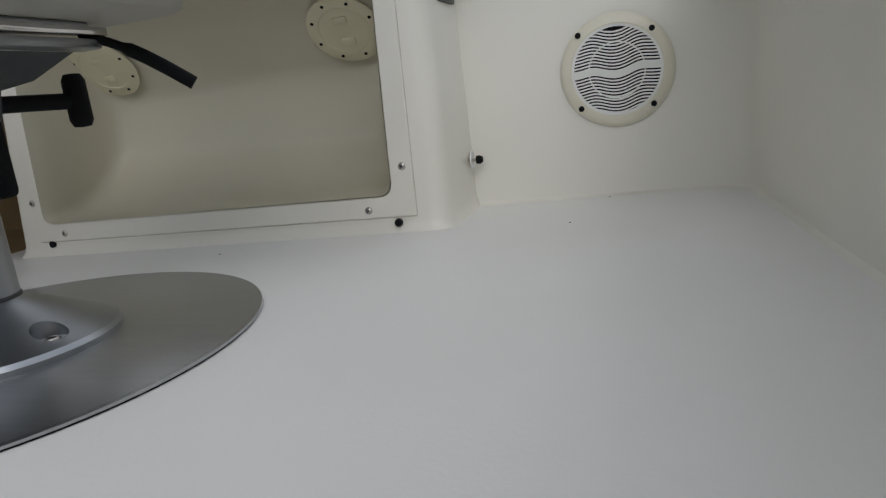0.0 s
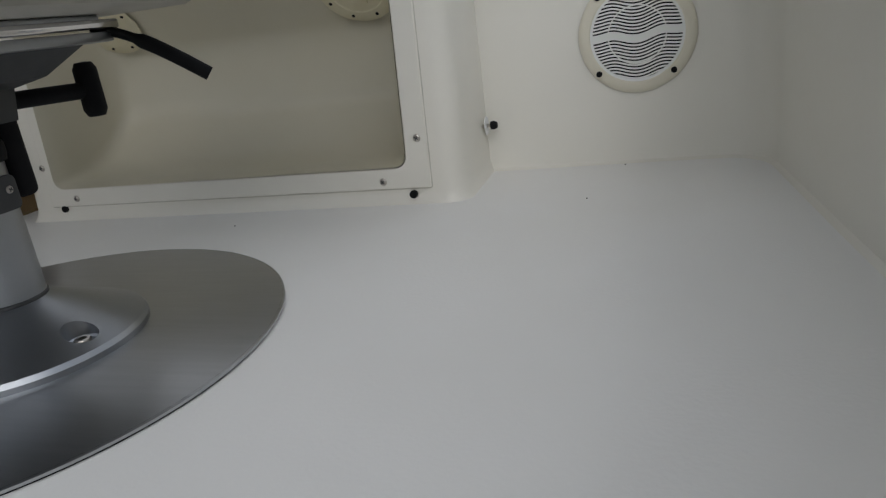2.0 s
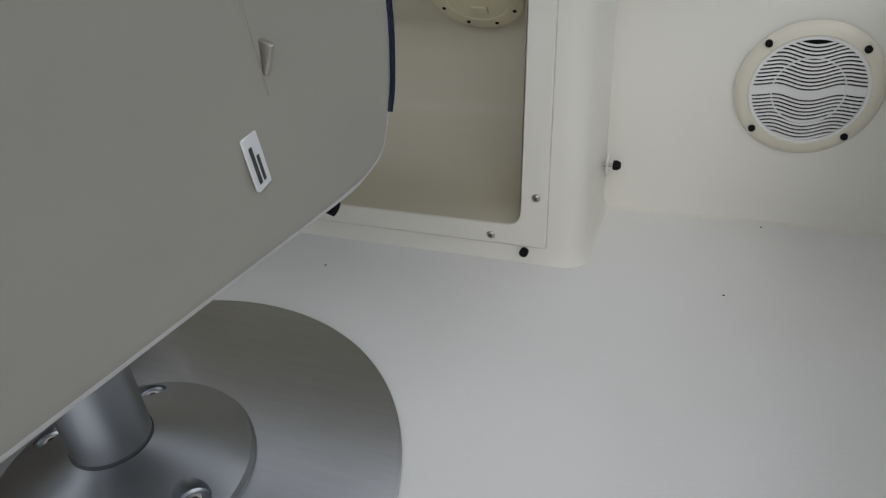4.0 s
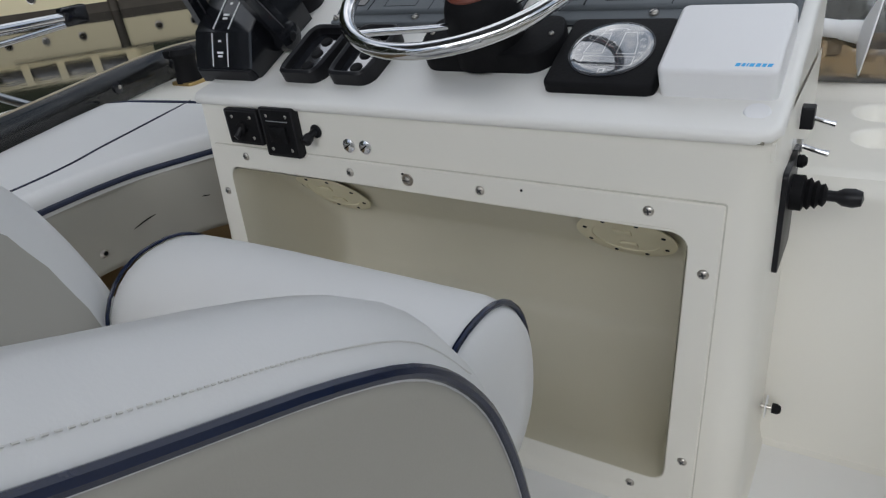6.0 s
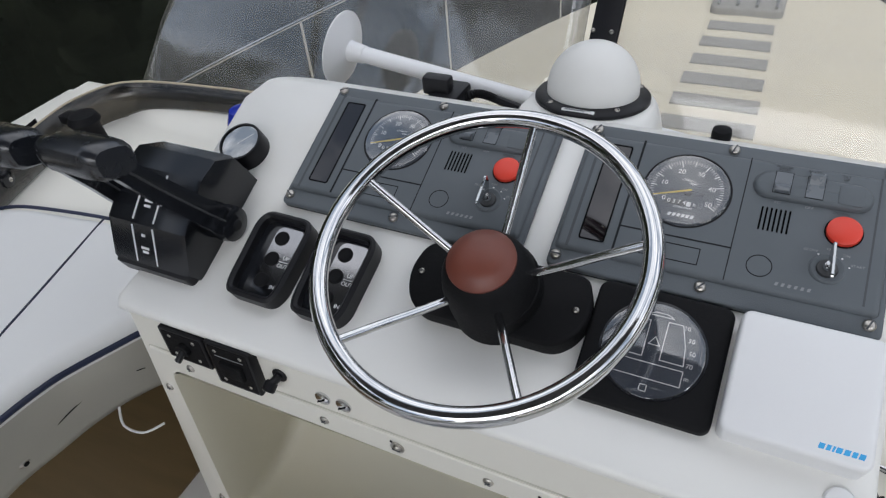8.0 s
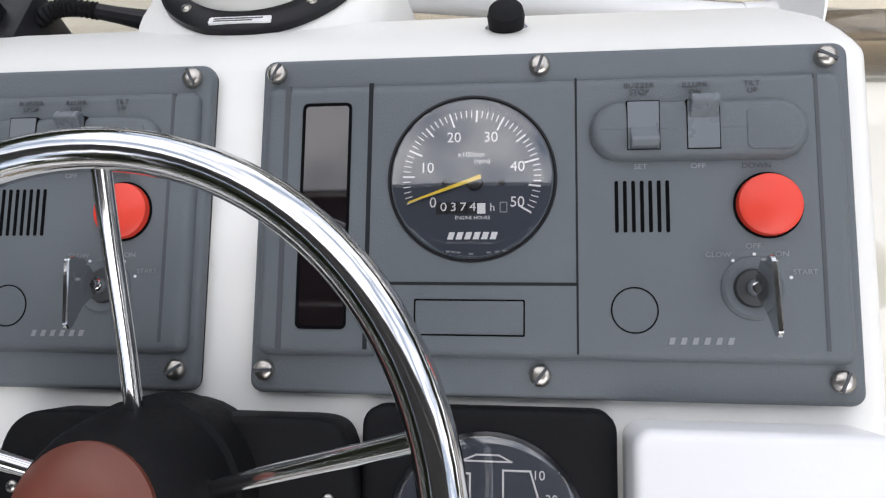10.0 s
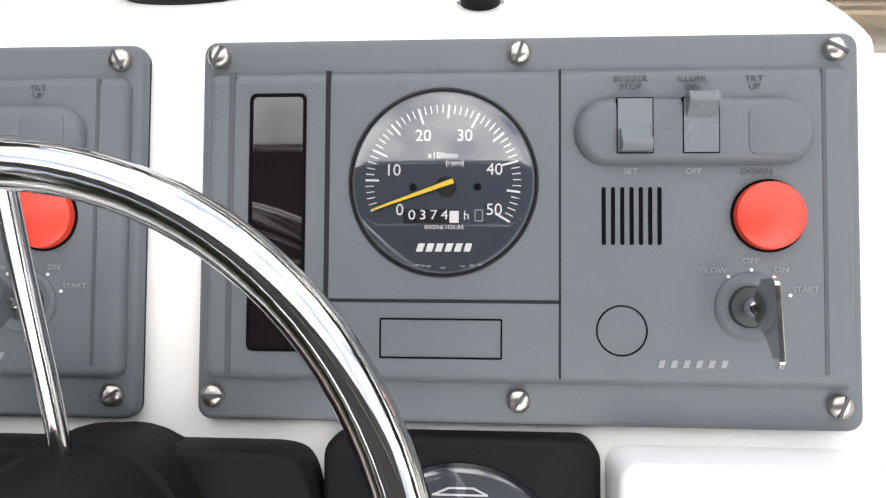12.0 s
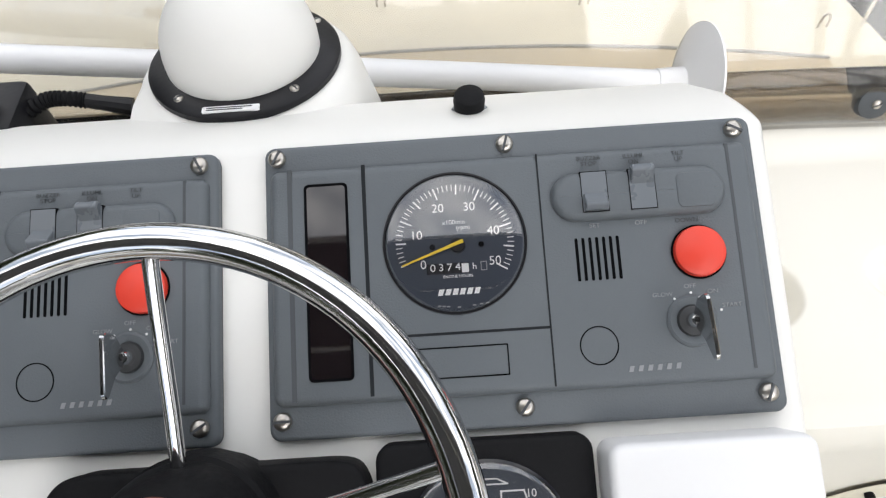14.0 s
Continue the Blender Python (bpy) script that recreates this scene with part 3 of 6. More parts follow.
def switch_plate(x0, x1, z0, z1, kind, label):
    t = thing("switch_panel", label, "switch", Matrix(((1, 0, 0, 0), (0, 0, -1, 0.004), (0, 1, 0, 0), (0, 0, 0, 1))), group="switches on the console face")
    part("plate", slab(rrect(x0, x1, z0, z1, 0.003, 3), 0, 0.012 if kind == "breaker" else 0.009, 0.0015, 2), BLACK, t)
    t = part("fittings_plate", slab(rrect(x0 + 0.004, x1 - 0.004, z0 + 0.004, z1 - 0.004, 0.002, 3), 0, 0.0075, 0.0005, 1, m=T(0, 0, 0.005 if kind == "breaker" else 0.002)), MATT, t)
    cx, cz, dz = (x0 + x1) / 2, (z0 + z1) / 2, 0.005 if kind == "breaker" else 0.002
    for sx in (-1, 1):
        for sz in (-1, 1):
            screw(t, T(cx + sx * 0.018, cz + sz * (0.024 if kind == "breaker" else 0.015), 0.0075 + dz), 30 * sx, 0.6, cross=True)
    if kind == "toggle":
        part("toggle_base", cyl(0.009, 0.006, 0.013, 16, 0.001, T(cx, cz, dz)), MATT, t)
        part("toggle_lever", tube([(cx, cz, 0.012), (cx - 0.004, cz - 0.010, 0.019), (cx - 0.005, cz - 0.012, 0.022)], 0.0042, 10), BLACK, t)
    else:
        part("rocker", slab(rrect(cx - 0.016, cx + 0.016, cz - 0.014, cz + 0.010, 0.002, 3), 0.006, 0.012, 0.002, 2, m=T(0, 0, dz)), MATT, t)
        part("warning_bar", box(cx - 0.020, cx + 0.020, cz + 0.0160, cz + 0.0172, 0.0068 + dz, 0.0078 + dz), INKG, t)
    return t


switch_plate(-0.321, -0.254, 0.468, 0.520, "toggle", "black square switch panel with a small toggle lever")
switch_plate(-0.246, -0.183, 0.456, 0.527, "breaker", "black switch panel with a dark rocker and four screws")

# pin on the console side by the starboard corner
pin = thing("snap_fastener", "small stud with black cap and white washer on the console side", "fastener", T(0.409, 0.164, 0.085) @ R(90, "Y"))
part("stem", cyl(0.003, 0, 0.016, 10), STEEL, pin)
part("washer", cyl(0.016, 0.006, 0.0075, 20), WHITE, pin)
part("cap", rev([(0, 0.014), (0.007, 0.014), (0.0075, 0.020), (0.005, 0.025), (0, 0.026)], 14), MATT, pin, "black rubber cap")
# switches and joystick on the side of the console
for y, z, capped in ((0.199, 0.487, 1), (0.140, 0.474, 0)):
    sw = thing("toggle_switch", "chrome toggle switch on the side of the console", "switch", T(0.409, y, z) @ R(90, "Y"), group="toggle switches on the console side")
    part("switch_base", slab(rrect(-0.013, 0.013, -0.009, 0.009, 0.002, 3), 0, 0.014, 0.002, 2) if capped else cyl(0.007, 0, 0.010, 6), BLACK if capped else CHROME, sw)
    part("lever", tube([(0, 0, 0.008), (0.004, -0.003, 0.026), (0.006, -0.004, 0.036)], 0.003, 10, radii=[0.0025, 0.0028, 0.0036]), CHROME, sw)
bt = thing("push_button", "small black round push button", "button", T(0.409, 0.150, 0.452) @ R(90, "Y"))
part("collar", cyl(0.009, 0, 0.006, 16, 0.001), WHITE, bt)
part("button", rev([(0, 0.004), (0.007, 0.004), (0.0075, 0.012), (0.004, 0.016), (0, 0.0165)], 14), MATT, bt)
joy = thing("joystick_control", "black joystick with ribbed rubber boot on a flat plate", "joystick", T(0.409, 0.125, 0.405) @ R(90, "Y"))
part("mounting_plate", slab(rrect(-0.058, 0.062, -0.045, 0.045, 0.006), 0, 0.006, 0.0015), BLACK, joy)
part("boot", rev([(0, 0.004), (0.020, 0.004), (0.020, 0.018), (0.015, 0.020), (0.018, 0.024), (0.013, 0.027), (0.016, 0.031), (0.011, 0.034), (0.013, 0.038), (0.008, 0.041), (0, 0.042)], 22, T(-0.02, 0, 0)), MATT, joy)
part("stick", rev([(0, 0.04), (0.006, 0.04), (0.006, 0.050), (0.0095, 0.056), (0.0105, 0.066), (0.008, 0.074), (0, 0.076)], 18, T(-0.02, 0, 0)), BLACK, joy)

# ---- loudspeaker in the bulkhead ----
SPK = T(0.666, 0.1945, 0.205) @ R(90, "X")
spk = thing("loudspeaker", "round cream-white marine loudspeaker with wavy grille", "loudspeaker", SPK @ T(0, 0, 0.003))
part("rim", rev([(0.068, 0.001), (0.070, 0.006), (0.074, 0.008), (0.082, 0.0068), (0.0885, 0.0035), (0.0910, 0.0)], 56), material("ivory_speaker_plastic", (0.73, 0.69, 0.57), 0.4, var=0.03, scale=12), spk, "ivory plastic rim")
part("backing", cyl(0.0705, 0.0, 0.002, 40), MATT, spk)
IV = material("white_speaker_grille", (0.78, 0.78, 0.76), 0.42, var=0.03, scale=15)


def wave(u):
    return -0.0062 * math.cos(u / 0.0165) * math.exp(-(u / 0.047) ** 4) + 0.028 * u


for k in range(-13, 14):
    v = k * 0.0051
    wdt = 0.0040 if k == 0 else 0.00135
    spans = [j / 200 * 0.0695 for j in range(-200, 201)]
    spans = [u for u in spans if u * u + (v + wave(u)) ** 2 < 0.0692 ** 2]
    if len(spans) < 30:
        continue
    n = 30
    bar = bmesh.new()
    us = [spans[0] + (spans[-1] - spans[0]) * j / n for j in range(n + 1)]
    lo, hi = ([(u, v + wave(u) + e) for u in us] for e in (-wdt, wdt))
    tops = [[bar.verts.new((x, y, z)) for x, y in pts] for pts, z in ((lo, 0.0042), (lo, 0.0062), (hi, 0.0062), (hi, 0.0042))]
    for a, b in zip(tops, tops[1:]):
        for j in range(n):
            bar.faces.new((a[j], a[j + 1], b[j + 1], b[j]))
    part("grille_bar", bar, IV, spk)
part("grille_ring", ring_slab(circle(0, 0, 0.0452, 40), circle(0, 0, 0.0434, 40), 0.004, 0.0066), IV, spk)
part("grille_edge", ring_slab(circle(0, 0, 0.0722, 48), circle(0, 0, 0.0682, 48), 0.002, 0.0075), IV, spk)
for a, b in ((-0.058, 0.062), (0.058, 0.058), (-0.061, -0.056), (0.055, -0.060)):
    part("mount_hole", cyl(0.0048, 0.004, 0.0098, 12, m=T(a * 0.99, b * 0.99, 0)), MATT, spk, "dark screw recess")


def poly_round(pts, r, n=4):
    out = []
    for k in range(len(pts)):
        a, b, c = Vector(pts[k - 1]), Vector(pts[k]), Vector(pts[(k + 1) % len(pts)])
        p = b + (a - b).normalized() * min(r, (a - b).length * 0.45)
        q = b + (c - b).normalized() * min(r, (c - b).length * 0.45)
        out += [tuple((1 - t) ** 2 * p + 2 * t * (1 - t) * b + t * t * q) for t in (i / n for i in range(n + 1))]
    return out


# ---- engine instrument panels ----
EYE = Vector((0.12608, 0.06622, 0.33331))
RAYS = Matrix(((0.00085212, 0.00000498, -0.713848), (0.00000595, -0.00085255, 0.399593), (-0.00003561, -0.00002344, -1.000000)))


def P(px, py, h=0.0150):
    """Places at height h on a panel, from a plan that was drawn as seen from a point above it."""
    d = RAYS @ Vector((px, py, 1))
    q = EYE + d * ((h - EYE.z) / d.z)
    return q.x, q.y


def panel_rect(x0, y0, x1, y1, r, h=0.0150):
    a, b = P(x0, y1, h), P(x1, y0, h)
    return rrect(a[0], b[0], a[1], b[1], r / 3862)


def panel_line(t, x0, y0, x1, y1, z, w=0.00035, mat=None):
    a, b = P(x0, y0), P(x1, y1)
    part("panel_line", box(min(a[0], b[0]) - w, max(a[0], b[0]) + w, min(a[1], b[1]) - w, max(a[1], b[1]) + w, z - 0.001, z + 0.00025), mat or SEAM, t)


def engine_panel(m, screw_turn, label):
    t = thing("engine_panel", label, "instrument panel", m, group="engine instrument panels")
    part("black_underlay", slab(panel_rect(356, 52, 1502, 722, 26, 0.009), 0, 0.003), MATT, t)
    part("flange", slab(panel_rect(354, 50, 1504, 722, 26, 0.009), 0.0025, 0.009, 0.003, 3), GREY, t)
    part("raised_body", slab(panel_rect(362, 108, 1497, 652, 22), 0.008, 0.0150, 0.0055, 5), GREY, t)
    z = 0.0150
    panel_line(t, 584, 114, 584, 640, z)
    panel_line(t, 990, 114, 990, 648, z)
    # These two darker strips paint the shade where the body steps down.
    panel_line(t, 1445, 116, 1445, 640, z, 0.0004, GREYD)
    panel_line(t, 414, 116, 414, 640, z, 0.0004, GREYD)
    panel_line(t, 584, 515, 990, 515, z)
    # warning display
    part("display_frame", ring_slab(panel_rect(443, 152, 549, 602, 12), panel_rect(449, 158, 543, 596, 8), z - 0.002, z + 0.0006), LINE, t)
    part("display_window", slab(panel_rect(447, 156, 545, 598, 10), z - 0.003, z + 0.0003), SMOKE, t)
    # tachometer
    cx, cy = P(787, 308)
    tach = part("tachometer", rev([(0.0418, z), (0.0424, z + 0.0010), (0.0434, z + 0.0009), (0.0438, z - 0.001)], 56, T(cx, cy, 0)), BLACK, t, "round rev counter with white numerals")
    part("dial", cyl(0.0422, z - 0.003, z + 0.0003, 48, m=T(cx, cy, 0)), DIAL, tach)
    for k in range(51):
        a = radians(202 - 233 * k / 50)
        ln = 0.0062 if k % 5 == 0 else 0.0038
        if k % 10 == 0:
            ln = 0.0075
        part("tick", box(0.0325 - ln + 0.003, 0.0355, -0.00045 if k % 5 == 0 else -0.00022, 0.00045 if k % 5 == 0 else 0.00022, z + 0.0003, z + 0.0006, m=T(cx, cy, 0) @ Matrix.Rotation(a, 4, "Z")), INK, tach, smooth=False)
    for txt, px, py in (("0", 712, 357), ("10", 700, 288), ("20", 753, 228), ("30", 825, 228), ("40", 877, 287), ("50", 876, 357)):
        words(txt, 0.0075, INK, tach, T(*P(px, py), z + 0.0004), "numeral")
    words("x100min", 0.0040, INK, tach, T(*P(787, 262), z + 0.0004))
    words("(rpm)", 0.0037, INK, tach, T(*P(808, 275), z + 0.0004))
    words("ENGINE HOURS", 0.0025, INK, tach, T(*P(789, 387), z + 0.0004))
    for k in range(5):
        part("counter_cell", box(P(724 + 19 * k, 0)[0], P(741 + 19 * k, 0)[0], P(0, 377)[1], P(0, 355)[1], z + 0.0003, z + 0.0005), BLACK, tach)
        if k < 4:
            words("0374"[k], 0.0062, INK, tach, T(*P(733 + 19 * k, 366), z + 0.0006), "hour_digit", squash=1.15)
    part("hour_meter", box(*[P(722, 0)[0], P(818, 0)[0]], *[P(0, 377)[1], P(0, 354)[1]], z, z + 0.00045), LINE, tach)
    part("white_digit", box(P(801, 0)[0], P(817, 0)[0], P(0, 376)[1], P(0, 356)[1], z, z + 0.0006), INK, tach)
    part("end_cell", ring_slab(panel_rect(842, 356, 857, 377, 1), panel_rect(844, 358, 855, 375, 1), z, z + 0.0005), INKG, tach)
    for px in (742, 752, 762, 786, 820, 836, 850):
        part("fine_print", box(P(px, 0)[0], P(px + 8, 0)[0], P(0, 454 - abs(px - 790) * 0.1)[1], P(0, 451 - abs(px - 790) * 0.1)[1], z, z + 0.0005), INKG, tach)
    words("h", 0.0056, INK, tach, T(*P(828, 367), z + 0.0004))
    for k in range(6):
        a, b = P(740 + k * 16.5, 429), P(756 + k * 16.5, 415)
        part("maker_bar", slab([(a[0], a[1]), (b[0] - 0.0012, a[1]), (b[0], b[1]), (a[0] + 0.0012, b[1])], z, z + 0.0006), INK, tach)
    na, nb = P(664, 357), P(808, 306)
    ang = math.atan2(nb[1] - na[1], nb[0] - na[0])
    part("needle", slab([(0, -0.0004), (0.0395, -0.0011), (0.0395, 0.0011), (0, 0.0004)], z + 0.0016, z + 0.0024, m=T(*na, 0) @ Matrix.Rotation(ang, 4, "Z")), YELLOW, tach)
    part("needle_hub", cyl(0.0045, z, z + 0.0022, 18, 0.0005, T(*P(793, 316), 0)), BLACK, tach)
    for px in (735, 847):
        part("dial_screw", cyl(0.0018, z, z + 0.0008, 10, m=T(*P(px, 317), 0)), LINE, tach)
    lens = part("lens", rev([(0, z + 0.0032), (0.036, z + 0.0031), (0.0405, z + 0.0026), (0.0420, z + 0.0008)], 40, T(cx, cy, 0)), LENS, tach, "clear lens")
    lens.visible_shadow = False
    # blank label and round plug outlines
    part("label_outline", ring_slab(panel_rect(676, 546, 890, 614, 3), panel_rect(679, 549, 887, 611, 2), z - 0.001, z + 0.0003), LINE, t)
    c = P(1096, 566)
    part("plug_outline", ring_slab(circle(*c, 0.0114, 32), circle(*c, 0.0107, 32), z - 0.001, z + 0.0003), LINE, t)
    # switch pod
    pod = part("switch_pod", slab(panel_rect(1015, 165, 1425, 280, 56), z - 0.002, z + 0.006, 0.0056, 5), GREY, t)
    for px, up in ((1115, 0), (1226, 1)):
        part("switch_well", box(P(px - 29, 0)[0], P(px + 29, 0)[0], P(0, 262)[1], P(0, 174)[1], z + 0.002, z + 0.0064), GREYS, pod)
        part("switch_gap", box(P(px - 31, 0)[0], P(px + 31, 0)[0], P(0, 264)[1], P(0, 172)[1], z + 0.002, z + 0.0062), LINE, pod)
        yc = 188 if up else 242
        xa, xb, ya, yb = P(px - 26, 0)[0], P(px + 26, 0)[0], P(0, yc + 20)[1], P(0, yc - 22)[1]
        sg = -1 if up else 1
        lo, hi = (ya, yb) if up else (yb, ya)
        w = bmesh.new()
        vs = [w.verts.new((x, lo + (hi - lo) * u, z + h)) for x in (xa, xb) for u, h in ((0, 0.006), (0.25, 0.0085), (0.62, 0.0125), (0.78, 0.0125), (1, 0.0105), (1, 0.006))]
        w.faces.new(vs[:6])
        w.faces.new(vs[6:])
        for j in range(6):
            w.faces.new((vs[j], vs[(j + 1) % 6], vs[6 + (j + 1) % 6], vs[6 + j]))
        bmesh.ops.recalc_face_normals(w, faces=w.faces)
        bmesh.ops.bevel(w, geom=list(w.edges), offset=0.0005, segments=1, affect="EDGES")
        part("rocker_switch", w, GREYS, pod, smooth=False)
    part("blank_cover", slab(panel_rect(1306, 184, 1394, 266, 14), z + 0.0025, z + 0.0066, 0.0009, 2), GREY, pod)
    for k in range(7):
        part("buzzer_slot", slab(panel_rect(1062 + k * 16, 318, 1069 + k * 16, 418, 3), z - 0.003, z + 0.0003), LINE, t, smooth=False)
    # stop button
    c = P(1347, 368)
    part("button_collar", ring_slab(circle(*c, 0.0163, 36), circle(*c, 0.0150, 36), z - 0.001, z + 0.0008), LINE, t)
    part("stop_button", rev([(0, z + 0.0062), (0.0125, z + 0.006), (0.0148, z + 0.0045), (0.0153, z)], 36, T(*c, 0)), RED, t, "round red stop button")
    # key switch
    c = P(1315, 525)
    part("key_recess", rev([(0.009, z + 0.0002), (0.0135, z + 0.0022), (0.015, z + 0.001), (0.0155, z - 0.001)], 32, T(*c, 0)), GREY, t)
    key = part("key_lock", rev([(0, z + 0.009), (0.0032, z + 0.009), (0.0044, z + 0.007), (0.0048, z + 0.0015)], 24, T(*c, 0)), CHROME, t, "chrome key lock with key in it")
    part("lock_collar", rev([(0.0042, z + 0.0026), (0.0085, z + 0.0024), (0.0095, z)], 24, T(*c, 0)), ALUD, key)
    # the bow of the key stands on edge: u up the panel, v off it
    bow = [(-0.0045, 0.008), (0.004, 0.008), (0.0125, 0.018), (0.013, 0.029), (0.011, 0.0315), (-0.021, 0.0315), (-0.0235, 0.0295), (-0.0225, 0.0265), (-0.012, 0.019)]
    upright = Matrix(((0, 0, 1, 0), (1, 0, 0, 0), (0, 1, 0, 0), (0, 0, 0, 1)))
    part("key", slab(poly_round(bow, 0.0012), -0.0012, 0.0012, 0.0005, 1, m=T(*c, z) @ R(3, "Z") @ upright), KEYM, key)
    part("key_shank", cyl(0.0028, z + 0.006, z + 0.012, 12, m=T(*c, 0)), CHROME, key)
    for txt, px, py, sz, mat in (("BUZZER", 1112, 131, 0.0036, INKD), ("STOP", 1112, 144, 0.0036, INKD), ("ILLUMI.", 1219, 131, 0.0036, INKD), ("ON", 1218, 145, 0.0036, INKD), ("TILT", 1325, 131, 0.0036, INKD), ("UP", 1325, 145, 0.0036, INKD),
                                 ("SET", 1112, 291, 0.0036, INKG), ("OFF", 1220, 291, 0.0036, INKG), ("DOWN", 1328, 292, 0.0036, INKD), ("GLOW", 1252, 462, 0.0034, INKG), ("OFF", 1317, 446, 0.0036, INKG), ("ON", 1369, 461, 0.0036, INKG), ("START", 1410, 495, 0.0034, INKG)):
        words(txt, sz, mat, t, T(*P(px, py), z + 0.0004), squash=1.15)
    for px, py in ((1279, 473), (1318, 461), (1357, 474), (1384, 505)):
        part("position_dot", cyl(0.0008, z, z + 0.0005, 8, m=T(*P(px, py), 0)), INK, t)
    for k in range(6):
        a, b = P(1157 + k * 21.5, 630), P(1171 + k * 21.5, 617)
        part("maker_bar", slab([(a[0], a[1]), (b[0] - 0.001, a[1]), (b[0], b[1]), (a[0] + 0.001, b[1])], z - 0.001, z + 0.0004), INKG, t)
    for k, (px, py) in enumerate(((0.0058, 0.1704), (0.1480, 0.1704), (0.2895, 0.1704), (0.0058, 0.0105), (0.1480, 0.0105), (0.2895, 0.0105))):
        screw(t, T(px, py, 0.0108), (70, 80, -20, 10, 60, 75)[k] + screw_turn, 1.3)
    return t


engine_panel(TOP @ T(0.0965, -0.0085, HS), -8, "grey engine instrument panel with rev counter, red stop button and key")
engine_panel(TOP @ T(0.0965 - 0.3326, -0.0093, HS), -42, "grey engine instrument panel with nickel key, behind the wheel")

# ---- steering wheel ----
WH = T(0.0577, 0.0807, 0.6746) @ R(-1.84, "Y") @ R(21.14, "X")
mount = thing("steering_gear", "polished stainless steering wheel on a black mounting plate", "steering wheel", TOP @ T(0, 0, HS))
wheel = part("wheel", rev([(0.1526 + 0.0092 * math.cos(radians(a)), 0.0092 * math.sin(radians(a))) for a in range(0, 361, 24)], 96), CHROME, mount, "polished stainless five-spoke wheel")
wheel.matrix_local = (TOP @ T(0, 0, HS)).inverted() @ WH
for a in (87.3, 15.3, 159.3, 231.3, 303.3):
    c, s = math.cos(radians(a)), math.sin(radians(a))
    part("spoke", tube(bez([(0.036 * c, 0.036 * s, -0.050), (0.07 * c, 0.07 * s, -0.036), (0.115 * c, 0.115 * s, -0.015), (0.149 * c, 0.149 * s, 0)], 4), 0.0042, 12), CHROME, wheel)
part("hub", rev([(0, -0.018), (0.030, -0.018), (0.036, -0.022), (0.042, -0.034), (0.0465, -0.052), (0.0485, -0.104)], 36), MATT, wheel, "black tapered hub")
part("hub_cap", rev([(0, -0.005), (0.010, -0.0055), (0.020, -0.0075), (0.028, -0.012), (0.0335, -0.018), (0.0335, -0.023)], 40), MAROON, wheel, "dull red-brown domed cap")
part("maker_scratch", box(-0.008, 0.008, -0.0006, 0.0006, -0.0006, 0.0006, m=T(0.0, -0.040, -0.040) @ R(12, "Z")), INKG, wheel)
cutp = [(-0.028, -0.085), (-0.012, -0.100), (0.132, -0.100), (0.150, -0.083), (0.158, -0.058), (0.150, -0.026), (0.140, -0.020), (-0.018, -0.020), (-0.030, -0.030), (-0.036, -0.058)]
part("plate", slab(poly_round(cutp, 0.012), 0, 0.026, 0.004, 3), MATT, mount, "black plate with clipped corners")
part("boss", rev([(0.049, 0.020), (0.0485, 0.03), (0.048, 0.045), (0.044, 0.05), (0, 0.05)], 36, T(0.060, -0.058, 0)), MATT, mount)
screw(mount, T(-0.022, -0.058, 0.0265), 30, 0.75, cross=True)
screw(mount, T(0.143, -0.058, 0.0265), 60, 0.75, cross=True)

# ---- square instruments ----
boxw = thing("instrument_cover", "white square plastic instrument cover with blue maker's mark", "instrument cover", TOP @ T(0, 0, HS))
part("shell", slab(rrect(0.285, 0.399, -0.131, -0.019, 0.009), 0, 0.036, 0.005, 4), WHITE, boxw)
for k, w in enumerate((4, 3, 1.6, 4, 4, 3.4, 4)):
    x = 0.3585 + sum((4, 3, 1.6, 4, 4, 3.4, 4)[:k]) * 0.00125 + k * 0.0006
    part("maker_bar", slab([(x, -0.1225), (x + w * 0.00105, -0.1225), (x + w * 0.00105 + 0.0012, -0.1178), (x + 0.0012, -0.1178)], 0.0358, 0.0362), BLUE, boxw)
dg = thing("depth_gauge", "black square depth gauge with round scuffed dial", "depth gauge", TOP @ T(0, 0, HS))
part("case", slab(rrect(0.156, 0.281, -0.134, -0.014, 0.010), 0, 0.016, 0.004, 3), MATT, dg)
cx, cy = 0.2185, -0.073
part("dial_rim", rev([(0.045, 0.0162), (0.0465, 0.0175), (0.0482, 0.017), (0.0485, 0.015)], 48, T(cx, cy, 0)), GLOSSY, dg)
part("dial", cyl(0.0465, 0.014, 0.0164, 48, m=T(cx, cy, 0)), DIAL, dg)


def stroke(t, pts, w, z, mat, name="marking"):
    for a, b in zip(pts, pts[1:]):
        d = math.hypot(b[0] - a[0], b[1] - a[1])
        part(name, box(-w / 2, d + w / 2, -w / 2, w / 2, z, z + 0.0003, m=T(a[0], a[1], 0) @ Matrix.Rotation(math.atan2(b[1] - a[1], b[0] - a[0]), 4, "Z")), mat, t, smooth=False)


